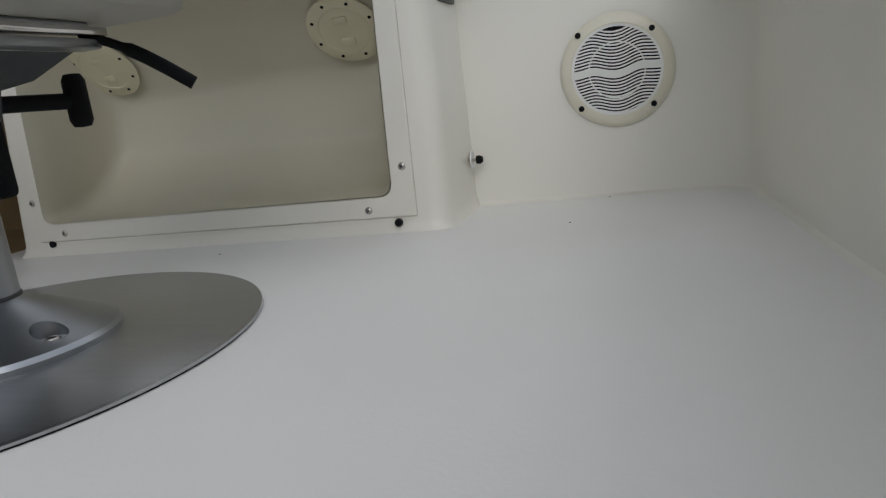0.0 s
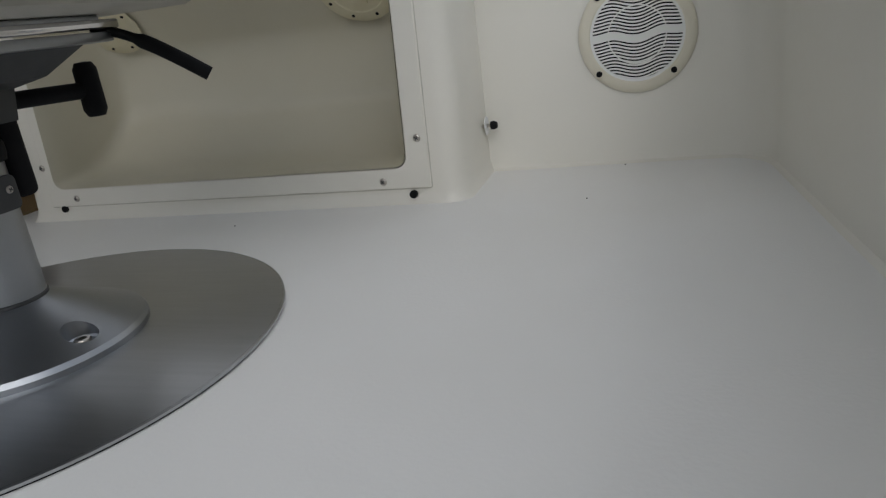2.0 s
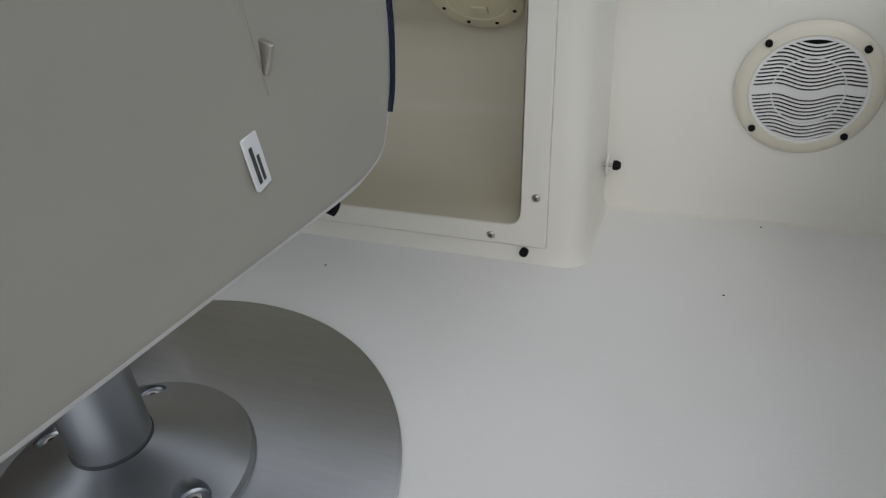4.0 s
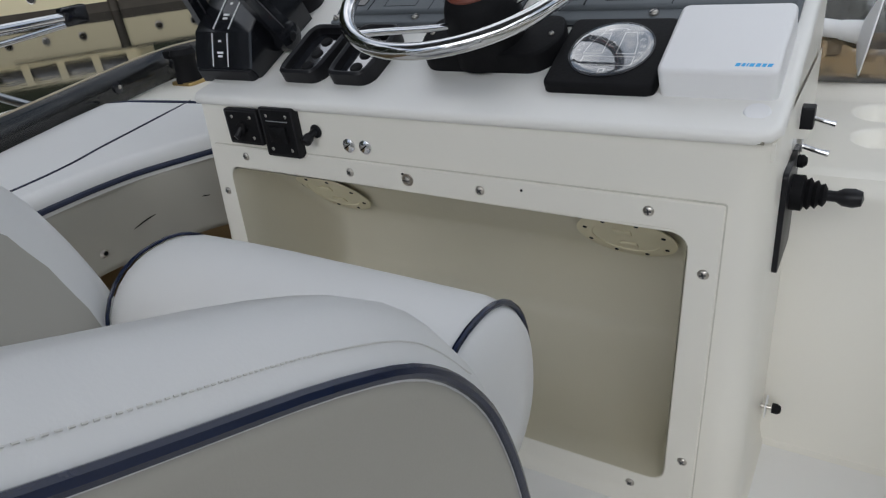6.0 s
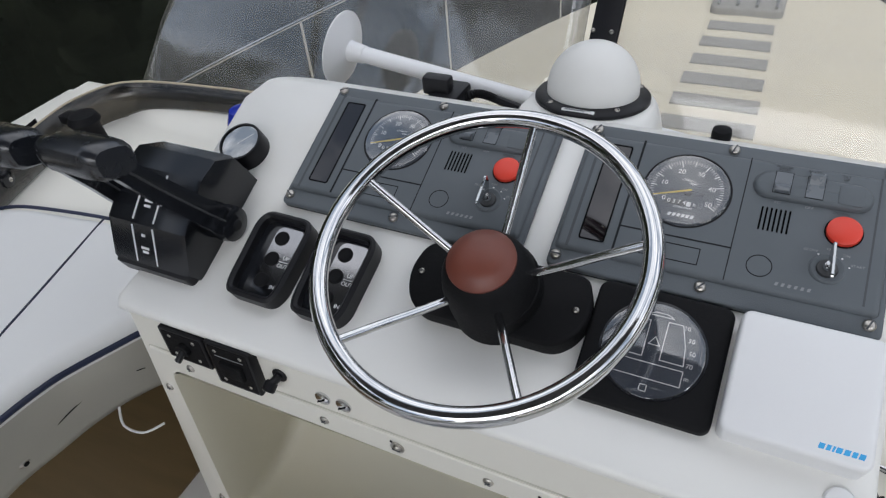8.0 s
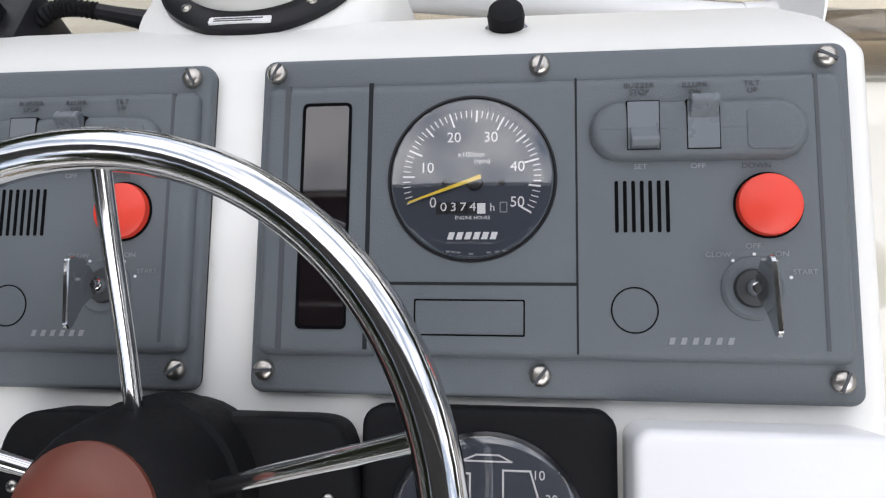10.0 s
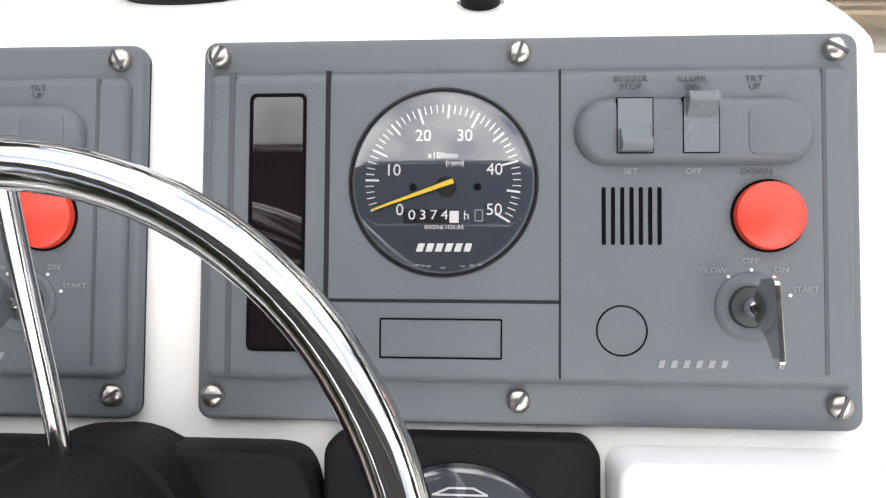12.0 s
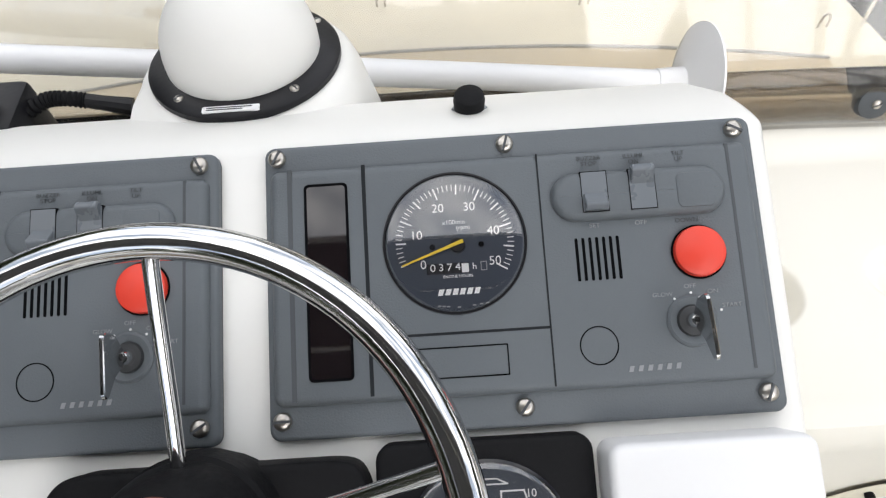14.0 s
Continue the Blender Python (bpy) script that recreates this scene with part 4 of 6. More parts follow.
zd = 0.0164
stroke(dg, [(cx + x, cy + y) for x, y in ((0.008, 0.030), (0.008, -0.008), (0.029, -0.008), (0.027, 0.010), (0.021, 0.030), (0.008, 0.030))], 0.0009, zd, INK)
stroke(dg, [(cx + x, cy + y) for x, y in ((-0.008, 0.028), (-0.008, -0.008), (-0.030, -0.008), (-0.026, 0.012), (-0.018, 0.028), (-0.008, 0.028))], 0.0009, zd, INK)
stroke(dg, [(cx + x, cy + y) for x, y in ((-0.028, -0.013), (0.030, -0.013), (0.030, -0.028), (-0.028, -0.028), (-0.028, -0.013))], 0.0008, zd, INK)
stroke(dg, [(cx + x, cy + y) for x, y in ((0, 0.013), (-0.005, 0.005), (0.005, 0.005), (0, 0.013))], 0.0007, zd, INK)
stroke(dg, [(cx + x, cy + y) for x, y in ((-0.012, 0.034), (0.012, 0.034), (0.006, 0.037), (-0.005, 0.037), (-0.012, 0.034))], 0.0008, zd, INK)
for txt, x, y in (("10", 0.025, 0.028), ("30", 0.031, 0.017), ("50", 0.034, 0.005), ("70", 0.034, -0.007), ("m", 0.034, -0.019), ("2", -0.031, 0.020), ("4", -0.035, 0.008), ("6", -0.037, -0.003)):
    words(txt, 0.0062, INK, dg, T(cx + x, cy + y, zd + 0.0001), "numeral")
stroke(dg, [(cx - 0.003, cy - 0.034), (cx + 0.003, cy - 0.034), (cx + 0.003, cy - 0.040), (cx - 0.003, cy - 0.040), (cx - 0.003, cy - 0.034)], 0.0006, zd, INK)
ln = part("lens", rev([(0, 0.0188), (0.040, 0.0186), (0.044, 0.0180), (0.046, 0.0172)], 40, T(cx, cy, 0)), LENSW, dg, "scuffed clear lens")
ln.visible_shadow = False
vg = thing("round_gauge", "small round gauge with black rim and pale dial", "gauge", TOP @ T(-0.329, 0.051, HS))
part("case", rev([(0.0255, 0.024), (0.028, 0.024), (0.029, 0.022), (0.030, 0.0)], 40), BLACK, vg)
part("dial", cyl(0.0258, 0.018, 0.0215, 36), material("pale_grey_dial", (0.30, 0.33, 0.36), 0.4, var=0.1, scale=30), vg)
part("needle", box(-0.0008, 0.0008, -0.004, 0.020, 0.0216, 0.0222, m=R(-40, "Z")), INK, vg)
ln = part("lens", rev([(0, 0.0232), (0.0230, 0.0231), (0.0258, 0.0226)], 36), LENS, vg)
ln.visible_shadow = False


METALFACE = material("dark_metal_face", (0.30, 0.30, 0.31), 0.10, 1.0, var=0.2, scale=30)


def trim_control(x0, x1, label):
    t = thing("trim_control", label, "trim control", TOP @ T(0, 0, HS), group="trim controls")
    o = [(x0 + 0.008, -0.139), (x1 - 0.010, -0.140), (x1 - 0.003, -0.125), (x1, -0.045), (x1 - 0.008, -0.031), (x0 + 0.010, -0.030), (x0, -0.045), (x0 + 0.002, -0.125)]
    o = poly_round(o, 0.011)
    i = inset(o, 0.008)
    part("rim", ring_slab(o, i, 0, 0.024, bev=0.003), BLACK, t)
    part("face", slab(inset(o, 0.007), 0.002, 0.010), GLOSSY, t)
    cx = (x0 + x1) / 2
    part("metal_sheet", slab(rrect(cx - 0.013, cx + 0.025, -0.126, -0.042, 0.010), 0.0095, 0.0104), METALFACE, t)
    for y in (-0.057, -0.084, -0.111):
        part("push_button", rev([(0, 0.0135), (0.0075, 0.013), (0.009, 0.0115), (0.0092, 0.010)], 20, T(cx - 0.002, y, 0)), MATT, t)
    for txt, y in (("UP", -0.080), ("OUT", -0.090), ("IN", -0.117)):
        words(txt, 0.0068, INK, t, T(cx + 0.0155, y, 0.0106), squash=1.0)
    part("divider", box(cx + 0.009, cx + 0.022, -0.0853, -0.0846, 0.0104, 0.0107), INK, t)
    return t


trim_control(-0.247, -0.170, "black trim control with three round push buttons, nearer the throttle")
trim_control(-0.158, -0.085, "black trim control with three round push buttons, beside the wheel")

# ---- twin throttle ----
th = thing("throttle_control", "glossy black twin-lever engine throttle box", "throttle", TOP @ T(0, 0, HS))
prof = [(-0.132, 0.0), (-0.137, 0.022), (-0.103, 0.062), (-0.040, 0.083), (-0.010, 0.080), (0.012, 0.056), (0.016, 0.0)]
bm = bmesh.new()
secs = []
for x, sh in ((-0.412, 0.006), (-0.406, 0.0), (-0.300, 0.0), (-0.293, 0.006)):
    cs, ch = -0.06, 0.03
    secs.append([bm.verts.new((x, cs + (s - cs) * (1 - sh * 4), max(0, ch + (h - ch) * (1 - sh * 4)))) for s, h in prof])
for a, b in zip(secs, secs[1:]):
    for j in range(len(prof)):
        bm.faces.new((a[j], a[(j + 1) % len(prof)], b[(j + 1) % len(prof)], b[j]))
bm.faces.new(secs[0])
bm.faces.new(secs[-1][::-1])
part("housing", bm, GLOSSY, th, angle=20)
part("base_band", slab(rrect(-0.409, -0.296, -0.141, 0.017, 0.005), 0, 0.021, 0.001, 1), BLACK, th)
# lines and unreadable captions on the front and top
for (s0, h0), (s1, h1) in (((-0.1365, 0.0225), (-0.104, 0.0625)), ((-0.101, 0.0635), (-0.042, 0.0832))):
    d, a = math.hypot(s1 - s0, h1 - h0), math.degrees(math.atan2(h1 - h0, s1 - s0))
    fm = T(-0.357, s0, h0) @ R(a, "X")
    for x in (-0.016, 0.016):
        part("white_line", box(x - 0.0009, x + 0.0009, 0.002, d - 0.002, -0.001, 0.0004, m=fm), INK, th)
    for k, (x, y, w) in enumerate(((0, 0.30, 0.009), (0, 0.40, 0.012), (0, 0.72, 0.005))):
        part("caption_bar", box(x - w / 2, x + w / 2, d * y, d * y + 0.003, -0.001, 0.0004, m=fm), INK, th)
screw(th, T(-0.357, -0.1395, 0.010) @ R(90, "X"), 0, 0.6)


def lever(x_arm, x0, x1, yb, pivot_x):
    inv = (TOP @ T(0, 0, HS)).inverted()
    pts = bez([inv @ Vector(p) for p in ((pivot_x, 0.112, 0.596), (pivot_x, 0.092, 0.620), (x_arm, 0.052, 0.678), (x_arm, 0.016, 0.731))], 5)
    bm = bmesh.new()
    rows = []
    for k, p in enumerate(pts):
        q = pts[min(k + 1, len(pts) - 1)] - pts[max(k - 1, 0)]
        side = Vector((0, -q.z, q.y)).normalized()
        wd = 0.018 - 0.007 * k / len(pts)
        rows.append([bm.verts.new(p + Vector((ex, 0, 0)) + side * e) for ex, e in ((-0.006, -wd), (0.006, -wd), (0.0075, 0), (0.006, wd), (-0.006, wd), (-0.0075, 0))])
    for a, b in zip(rows, rows[1:]):
        for j in range(6):
            bm.faces.new((a[j], a[(j + 1) % 6], b[(j + 1) % 6], b[j]))
    bm.faces.new(rows[0][::-1])
    bm.faces.new(rows[-1])
    lv = part("lever", bm, GLOSSY, th, "black lever with broad grip", angle=60)
    pv = inv @ Vector((pivot_x, 0.112, 0.596))
    part("pivot", rev([(0, 0.011), (0.012, 0.011), (0.0205, 0.008), (0.022, 0.0), (0.022, -0.008), (0, -0.008)], 28, T(*pv) @ R(90, "Y")), GLOSSY, lv)
    part("pivot_bolt", rev([(0, 0.0125), (0.006, 0.0122), (0.0075, 0.011), (0.0075, 0.0)], 14, T(*pv) @ R(90, "Y")), BLACK, lv)
    edge = tube([p + Vector((0.0065, 0, 0)) for p in pts[2:]], 0.0016, 8)
    part("worn_edge", edge, ALUD, lv)
    # grip: a rounded, flattened bar across
    bm = bmesh.new()
    gr = []
    for x, f in ((x0, 0.55), (x0 + 0.006, 0.9), (x0 + 0.02, 1.0), ((x0 + x1) / 2, 1.0), (x1 - 0.02, 1.02), (x1 - 0.006, 0.98), (x1, 0.8)):
        ring = []
        for a in range(0, 360, 24):
            c, s = math.cos(radians(a)), math.sin(radians(a))
            e = (abs(c) ** 3.4 + abs(s) ** 3.4) ** (-1 / 3.4)
            ring.append(bm.verts.new(inv @ Vector((x, 0.010 + yb + 0.026 * e * c * f, 0.744 + 0.0195 * e * s * f - 0.25 * 0.026 * c))))
        gr.append(ring)
    for a, b in zip(gr, gr[1:]):
        for j in range(len(a)):
            bm.faces.new((a[j], a[(j + 1) % len(a)], b[(j + 1) % len(a)], b[j]))
    bm.faces.new(gr[0])
    bm.faces.new(gr[-1][::-1])
    part("grip", bm, SATIN, lv, "rounded glossy black grip", angle=50)


lever(-0.290, -0.366, -0.280, 0.0, -0.278)
lever(-0.400, -0.462, -0.385, -0.012, -0.418)

# ---- compass dome, knob, pole ----
comp = thing("compass", "white domed compass cover on a dark screwed ring", "compass", POD)
part("ring", rev([(0.046, 0.0), (0.0685, 0.0), (0.0685, 0.004), (0.066, 0.0065), (0.055, 0.0085), (0.052, 0.006)], 56), BLACK, comp, "dark ring with screws")
part("dome", rev([(0.0545, 0.004), (0.0545, 0.014)] + [(0.0545 * math.cos(radians(a)), 0.014 + 0.054 * math.sin(radians(a))) for a in range(8, 91, 8)] + [(0, 0.068)], 48), material("white_dome_cover", (0.80, 0.79, 0.755), 0.42, var=0.02, scale=20), comp, "smooth white dome cover")
for a in (232, 312, 35, 140):
    screw(comp, T(0.0605 * math.cos(radians(a)), 0.0605 * math.sin(radians(a)), 0.0075), a, 0.8)
part("label_plate", slab(rrect(-0.019, 0.019, -0.0645, -0.0590, 0.0008, 2), 0.0064, 0.0078), WHITE, comp)
for k in range(2):
    part("caption_bar", box(-0.016, 0.014 - 0.006 * k, -0.0612 - 0.002 * k, -0.0604 - 0.002 * k, 0.0077, 0.0081), INKD, comp)
kn = thing("rubber_knob", "black rubber capped knob on the dashboard edge", "knob", T(0.226, 0.3735, 0.6490))
part("base", slab(circle(0, 0, 0.0125, 6), 0, 0.004, 0.001, 1), ALU, kn)
part("cap", rev([(0.0105, 0.004), (0.011, 0.011), (0.0100, 0.0155), (0.006, 0.0172), (0, 0.0175)], 20), MATT, kn)
pole = thing("disc_ended_pole", "white plastic pole with flat round discs at its ends", "pole")
pa, pb = Vector((-0.362, 0.528, 0.622)), Vector((0.447, 0.53, 0.507))
part("tube", tube([pa, pa.lerp(pb, 0.5), pb], 0.0130, 20), WHITE, pole)
for e, d in ((pa, -1), (pb, 1)):
    ax = (pb - pa).normalized() * d
    mm = Matrix.Translation(e) @ ax.to_track_quat("Z", "Y").to_matrix().to_4x4()
    part("disc", rev([(0, -0.03), (0.0140, -0.03), (0.017, -0.004), (0.040, 0.002), (0.060, 0.010), (0.060, 0.012), (0.038, 0.006), (0, 0.004)], 44, mm), WHITE, pole, "thin white disc")
hs = thing("cable_connector", "black ribbed cable and connector behind the dashboard", "cable")
part("connector", box(-0.155, -0.11, 0.397, 0.450, 0.575, 0.640, 0.006), BLACK, hs)
part("connector_cap", box(-0.165, -0.125, 0.405, 0.425, 0.634, 0.660, 0.004, m=T(0, 0, 0)), BLACK, hs)
cp = bez([(-0.12, 0.425, 0.622), (-0.10, 0.433, 0.630), (-0.085, 0.435, 0.630), (-0.068, 0.435, 0.626)], 10)
part("plug", tube([(-0.070, 0.435, 0.6265), (-0.055, 0.435, 0.622), (-0.036, 0.435, 0.616)], 0.006, 10, radii=[0.0055, 0.006, 0.0075]), BLACK, hs)
part("ribbed_cable", tube(cp, 0.008, 12, radii=[0.0066 if k % 2 else 0.0052 for k in range(len(cp))]), MATT, hs)
part("support", box(-0.15, -0.115, 0.379, 0.425, 0.56, 0.58), BLACK, hs)
lamp = thing("blue_lamp", "small lamp with deep blue lens on the shelf", "lamp", T(-0.47, 0.37, 0.432))
part("base", cyl(0.026, 0, 0.10, 20, 0.003), BLACK, lamp)
part("lens", rev([(0.026, 0.10), (0.028, 0.13), (0.02, 0.15), (0, 0.155)], 20), BLUELAMP, lamp, "deep blue lens")


# ---- helm chair ----
AX, AY = 0.047, -0.485
fp = thing("seat_base_plate", "round brushed aluminium plate on the sole under the chair", "floor plate", T(0.021, -0.494, 0))
part("plate", rev([(0, 0.006), (0.297, 0.006), (0.3, 0.005), (0.3, 0.0025), (0.298, 0.002), (0, 0.002)], 128), BRUSHED, fp)
# Black disc painted in for the dark gap below the plate's edge.
part("black_underlay", cyl(0.2975, 0.0, 0.0022, 96), MATT, fp, "black disc drawn as the dark gap under the plate")
chair = thing("helm_chair", "white vinyl bucket helm chair with navy piping on an aluminium pedestal", "chair", T(AX, AY, 0.006))
CI = T(-AX, -AY, -0.006)
base = part("pedestal_base", rev([(0, 0.052), (0.037, 0.052), (0.042, 0.049), (0.062, 0.040), (0.095, 0.024), (0.114, 0.016), (0.123, 0.011), (0.126, 0.006), (0.126, 0.0), (0, 0)], 72), ALU, chair, "satin aluminium cone base")
BOLTS = (-9, -66, 114, 178)
cut = bmesh.new()
for a in BOLTS:
    rev([(0, 0.0105), (0.0145, 0.0105), (0.0165, 0.013), (0.0165, 0.06), (0, 0.06)], 24, R(a, "Z") @ T(0.097, 0, 0), cut)
cutter = new("cutter", mesh_of(cut))
cutter.parent = chair
md = base.modifiers.new("pockets", "BOOLEAN")
md.object, md.operation, md.solver = cutter, "DIFFERENCE", "EXACT"
bpy.context.view_layer.update()
made = bpy.data.meshes.new_from_object(base.evaluated_get(bpy.context.evaluated_depsgraph_get()))
base.modifiers.clear()
cut = bmesh.new()
cut.from_mesh(made)
bmesh.ops.remove_doubles(cut, verts=cut.verts, dist=1e-5)
base.data = mesh_of(cut, True, 18)
base.data.materials.clear()
base.data.materials.append(ALU)
bpy.data.objects.remove(cutter)
part("column", rev([(0.0372, 0.045), (0.0372, 0.196), (0.034, 0.198), (0, 0.198)], 48), ALU, chair, "anodised aluminium column")
part("column_foot", rev([(0.0375, 0.051), (0.0385, 0.051), (0.0385, 0.054), (0.0372, 0.055)], 48), ALUD, chair)
part("collar", rev([(0.0375, 0.190), (0.0405, 0.191), (0.042, 0.197), (0.042, 0.207), (0.039, 0.212), (0.028, 0.212)], 48), MATT, chair, "black clamp collar")
part("inner_tube", cyl(0.029, 0.2, 0.30, 36), ALU, chair)
for a in BOLTS:
    m = R(a, "Z") @ T(0.097, 0, 0.0105)
    part("bolt", rev([(0.0045, 0.003), (0.0045, 0.0055), (0.0075, 0.0055), (0.0085, 0.004), (0.0085, 0.0)], 18, m), STEEL, chair)
    part("bolt_socket", cyl(0.0046, 0.0, 0.0032, 6, m=m), MATT, chair)
pl = T(0.0372, -0.002, 0.161) @ R(90, "Y")
part("guide_plate", slab(rrect(-0.017, 0.017, -0.021, 0.021, 0.006), -0.004, 0.0035, 0.001, 2, m=pl), ALUD, chair)
screw(chair, pl @ T(0.003, -0.011, 0.0035), 20, 0.95, cross=True)
screw(chair, pl @ T(-0.003, 0.011, 0.0035), 60, 0.95, cross=True)
# clamp and T handle
part("clamp", box(0.000, 0.026, 0.034, 0.060, 0.148, 0.285, 0.008, 3), MATT, chair, "black clamp arm")
part("handle_bar", tube([(0.013, 0.05, 0.243), (0.030, 0.10, 0.242), (0.042, 0.135, 0.241)], 0.009, 14), MATT, chair)
part("handle_grip", rev([(0, -0.030), (0.009, -0.029), (0.0125, -0.022), (0.0125, 0.022), (0.009, 0.029), (0, 0.030)], 18, T(0.045, 0.143, 0.241)), MATT, chair, "black T grip")
# swivel bracket
bm = bmesh.new()
rings = []
for z, hx, hy in ((0.225, 0.040, 0.045), (0.255, 0.042, 0.050), (0.262, 0.060, 0.075), (0.288, 0.085, 0.11)):
    rings.append([bm.verts.new((sx * hx, sy * hy, z)) for sx, sy in ((-1, -1), (1, -1), (1, 1), (-1, 1))])
for a, b in zip(rings, rings[1:]):
    for j in range(4):
        bm.faces.new((a[j], a[(j + 1) % 4], b[(j + 1) % 4], b[j]))
bm.faces.new(rings[0][::-1])
bm.faces.new(rings[-1])
part("swivel_bracket", bm, ALUD, chair, "dark grey cast swivel bracket", smooth=False)
part("bracket_label", box(0.0425, 0.0432, -0.030, 0.020, 0.234, 0.248), INKG, chair)
for x in (-0.105, 0.105):
    part("slide_rail", box(x - 0.014, x + 0.014, -0.27, 0.115, 0.287, 0.297, 0.002), ALU, chair)
    part("upper_rail", box(x - 0.020, x + 0.020, -0.25, 0.12, 0.299, 0.308, 0.002), CHROME, chair)
part("rail_plate", box(-0.12, 0.12, -0.24, 0.10, 0.307, 0.313, 0.002), ALU, chair)
part("slide_lever", tube(bez([(0.105, 0.10, 0.296), (0.120, 0.115, 0.295), (0.147, 0.128, 0.280), (0.169, 0.140, 0.263), (0.192, 0.155, 0.242)], 5), 0.006, 12, radii=[0.005] * 9 + [0.0075] * 12), MATT, chair, "black slide lever")
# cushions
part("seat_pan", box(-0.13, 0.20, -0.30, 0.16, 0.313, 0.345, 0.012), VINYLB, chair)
part("seat_cushion", box(-0.12, 0.19, -0.30, 0.10, 0.33, 0.425, 0.03, 4), VINYL, chair, "white vinyl seat cushion")


def bolster_ring(f=1.0, n=36, cy=-0.324, cz=0.425):
    out = []
    for k in range(n):
        a = 2 * math.pi * k / n
        c, s = math.cos(a), math.sin(a)
        e = (abs(c) ** 2.3 + abs(s) ** 2.3) ** (-1 / 2.3)
        out.append((cy + 0.076 * f * e * c, cz + 0.082 * f * e * s))
    return out


bm = bmesh.new()
rows = []
for x, f in ((-0.082, 0.0), (-0.082, 0.5), (-0.079, 0.84), (-0.068, 0.96), (-0.05, 1.0), (0.0, 1.015), (0.05, 1.02), (0.18, 1.01), (0.25, 1.0), (0.269, 0.96), (0.279, 0.86), (0.283, 0.5), (0.283, 0.0)):
    rows.append([bm.verts.new(CI @ Vector((x, y, z))) for y, z in bolster_ring(max(f, 0.001))])
for a, b in zip(rows, rows[1:]):
    for j in range(36):
        bm.faces.new((a[j], a[(j + 1) % 36], b[(j + 1) % 36], b[j]))
part("front_bolster", bm, VINYL, chair, "white vinyl roll along the front of the seat", angle=80)
for x, pr in ((-0.072, 0.0018), (0.271, 0.0026)):
    part("bolster_piping", tube([CI @ Vector((x, y, z)) for y, z in bolster_ring(0.975)], pr, 8, closed=True), PIPING, chair, "navy piping")


# side arms: outline in (y, z), leaning a little inward towards the back
def arm_outline(grow=0.0):
    pts = [(-0.90, 0.352), (-0.80, 0.342), (-0.60, 0.340), (-0.48, 0.340), (-0.44, 0.345), (-0.420, 0.360), (-0.411, 0.40), (-0.411, 0.44), (-0.420, 0.485), (-0.437, 0.538), (-0.457, 0.580), (-0.488, 0.617), (-0.53, 0.641), (-0.60, 0.668), (-0.72, 0.715), (-0.90, 0.775)]
    return inset(pts, -grow) if grow else pts


def smooth_outline():
    return [(p.x, p.y) for p in bez([(a, b, 0) for a, b in arm_outline()], 3)]


def arm_place(u, v, w, side):
    """u: y, v: z, w: outward from the arm's middle."""
    u += 0.04 if side < 0 else -0.004
    x = (0.090 if side > 0 else 0.115) + side * (0.213 + 0.13 * max(-0.5, (u + 0.43)) + w + (v - 0.345) * 0.08)
    return CI @ Vector((x, u, v))


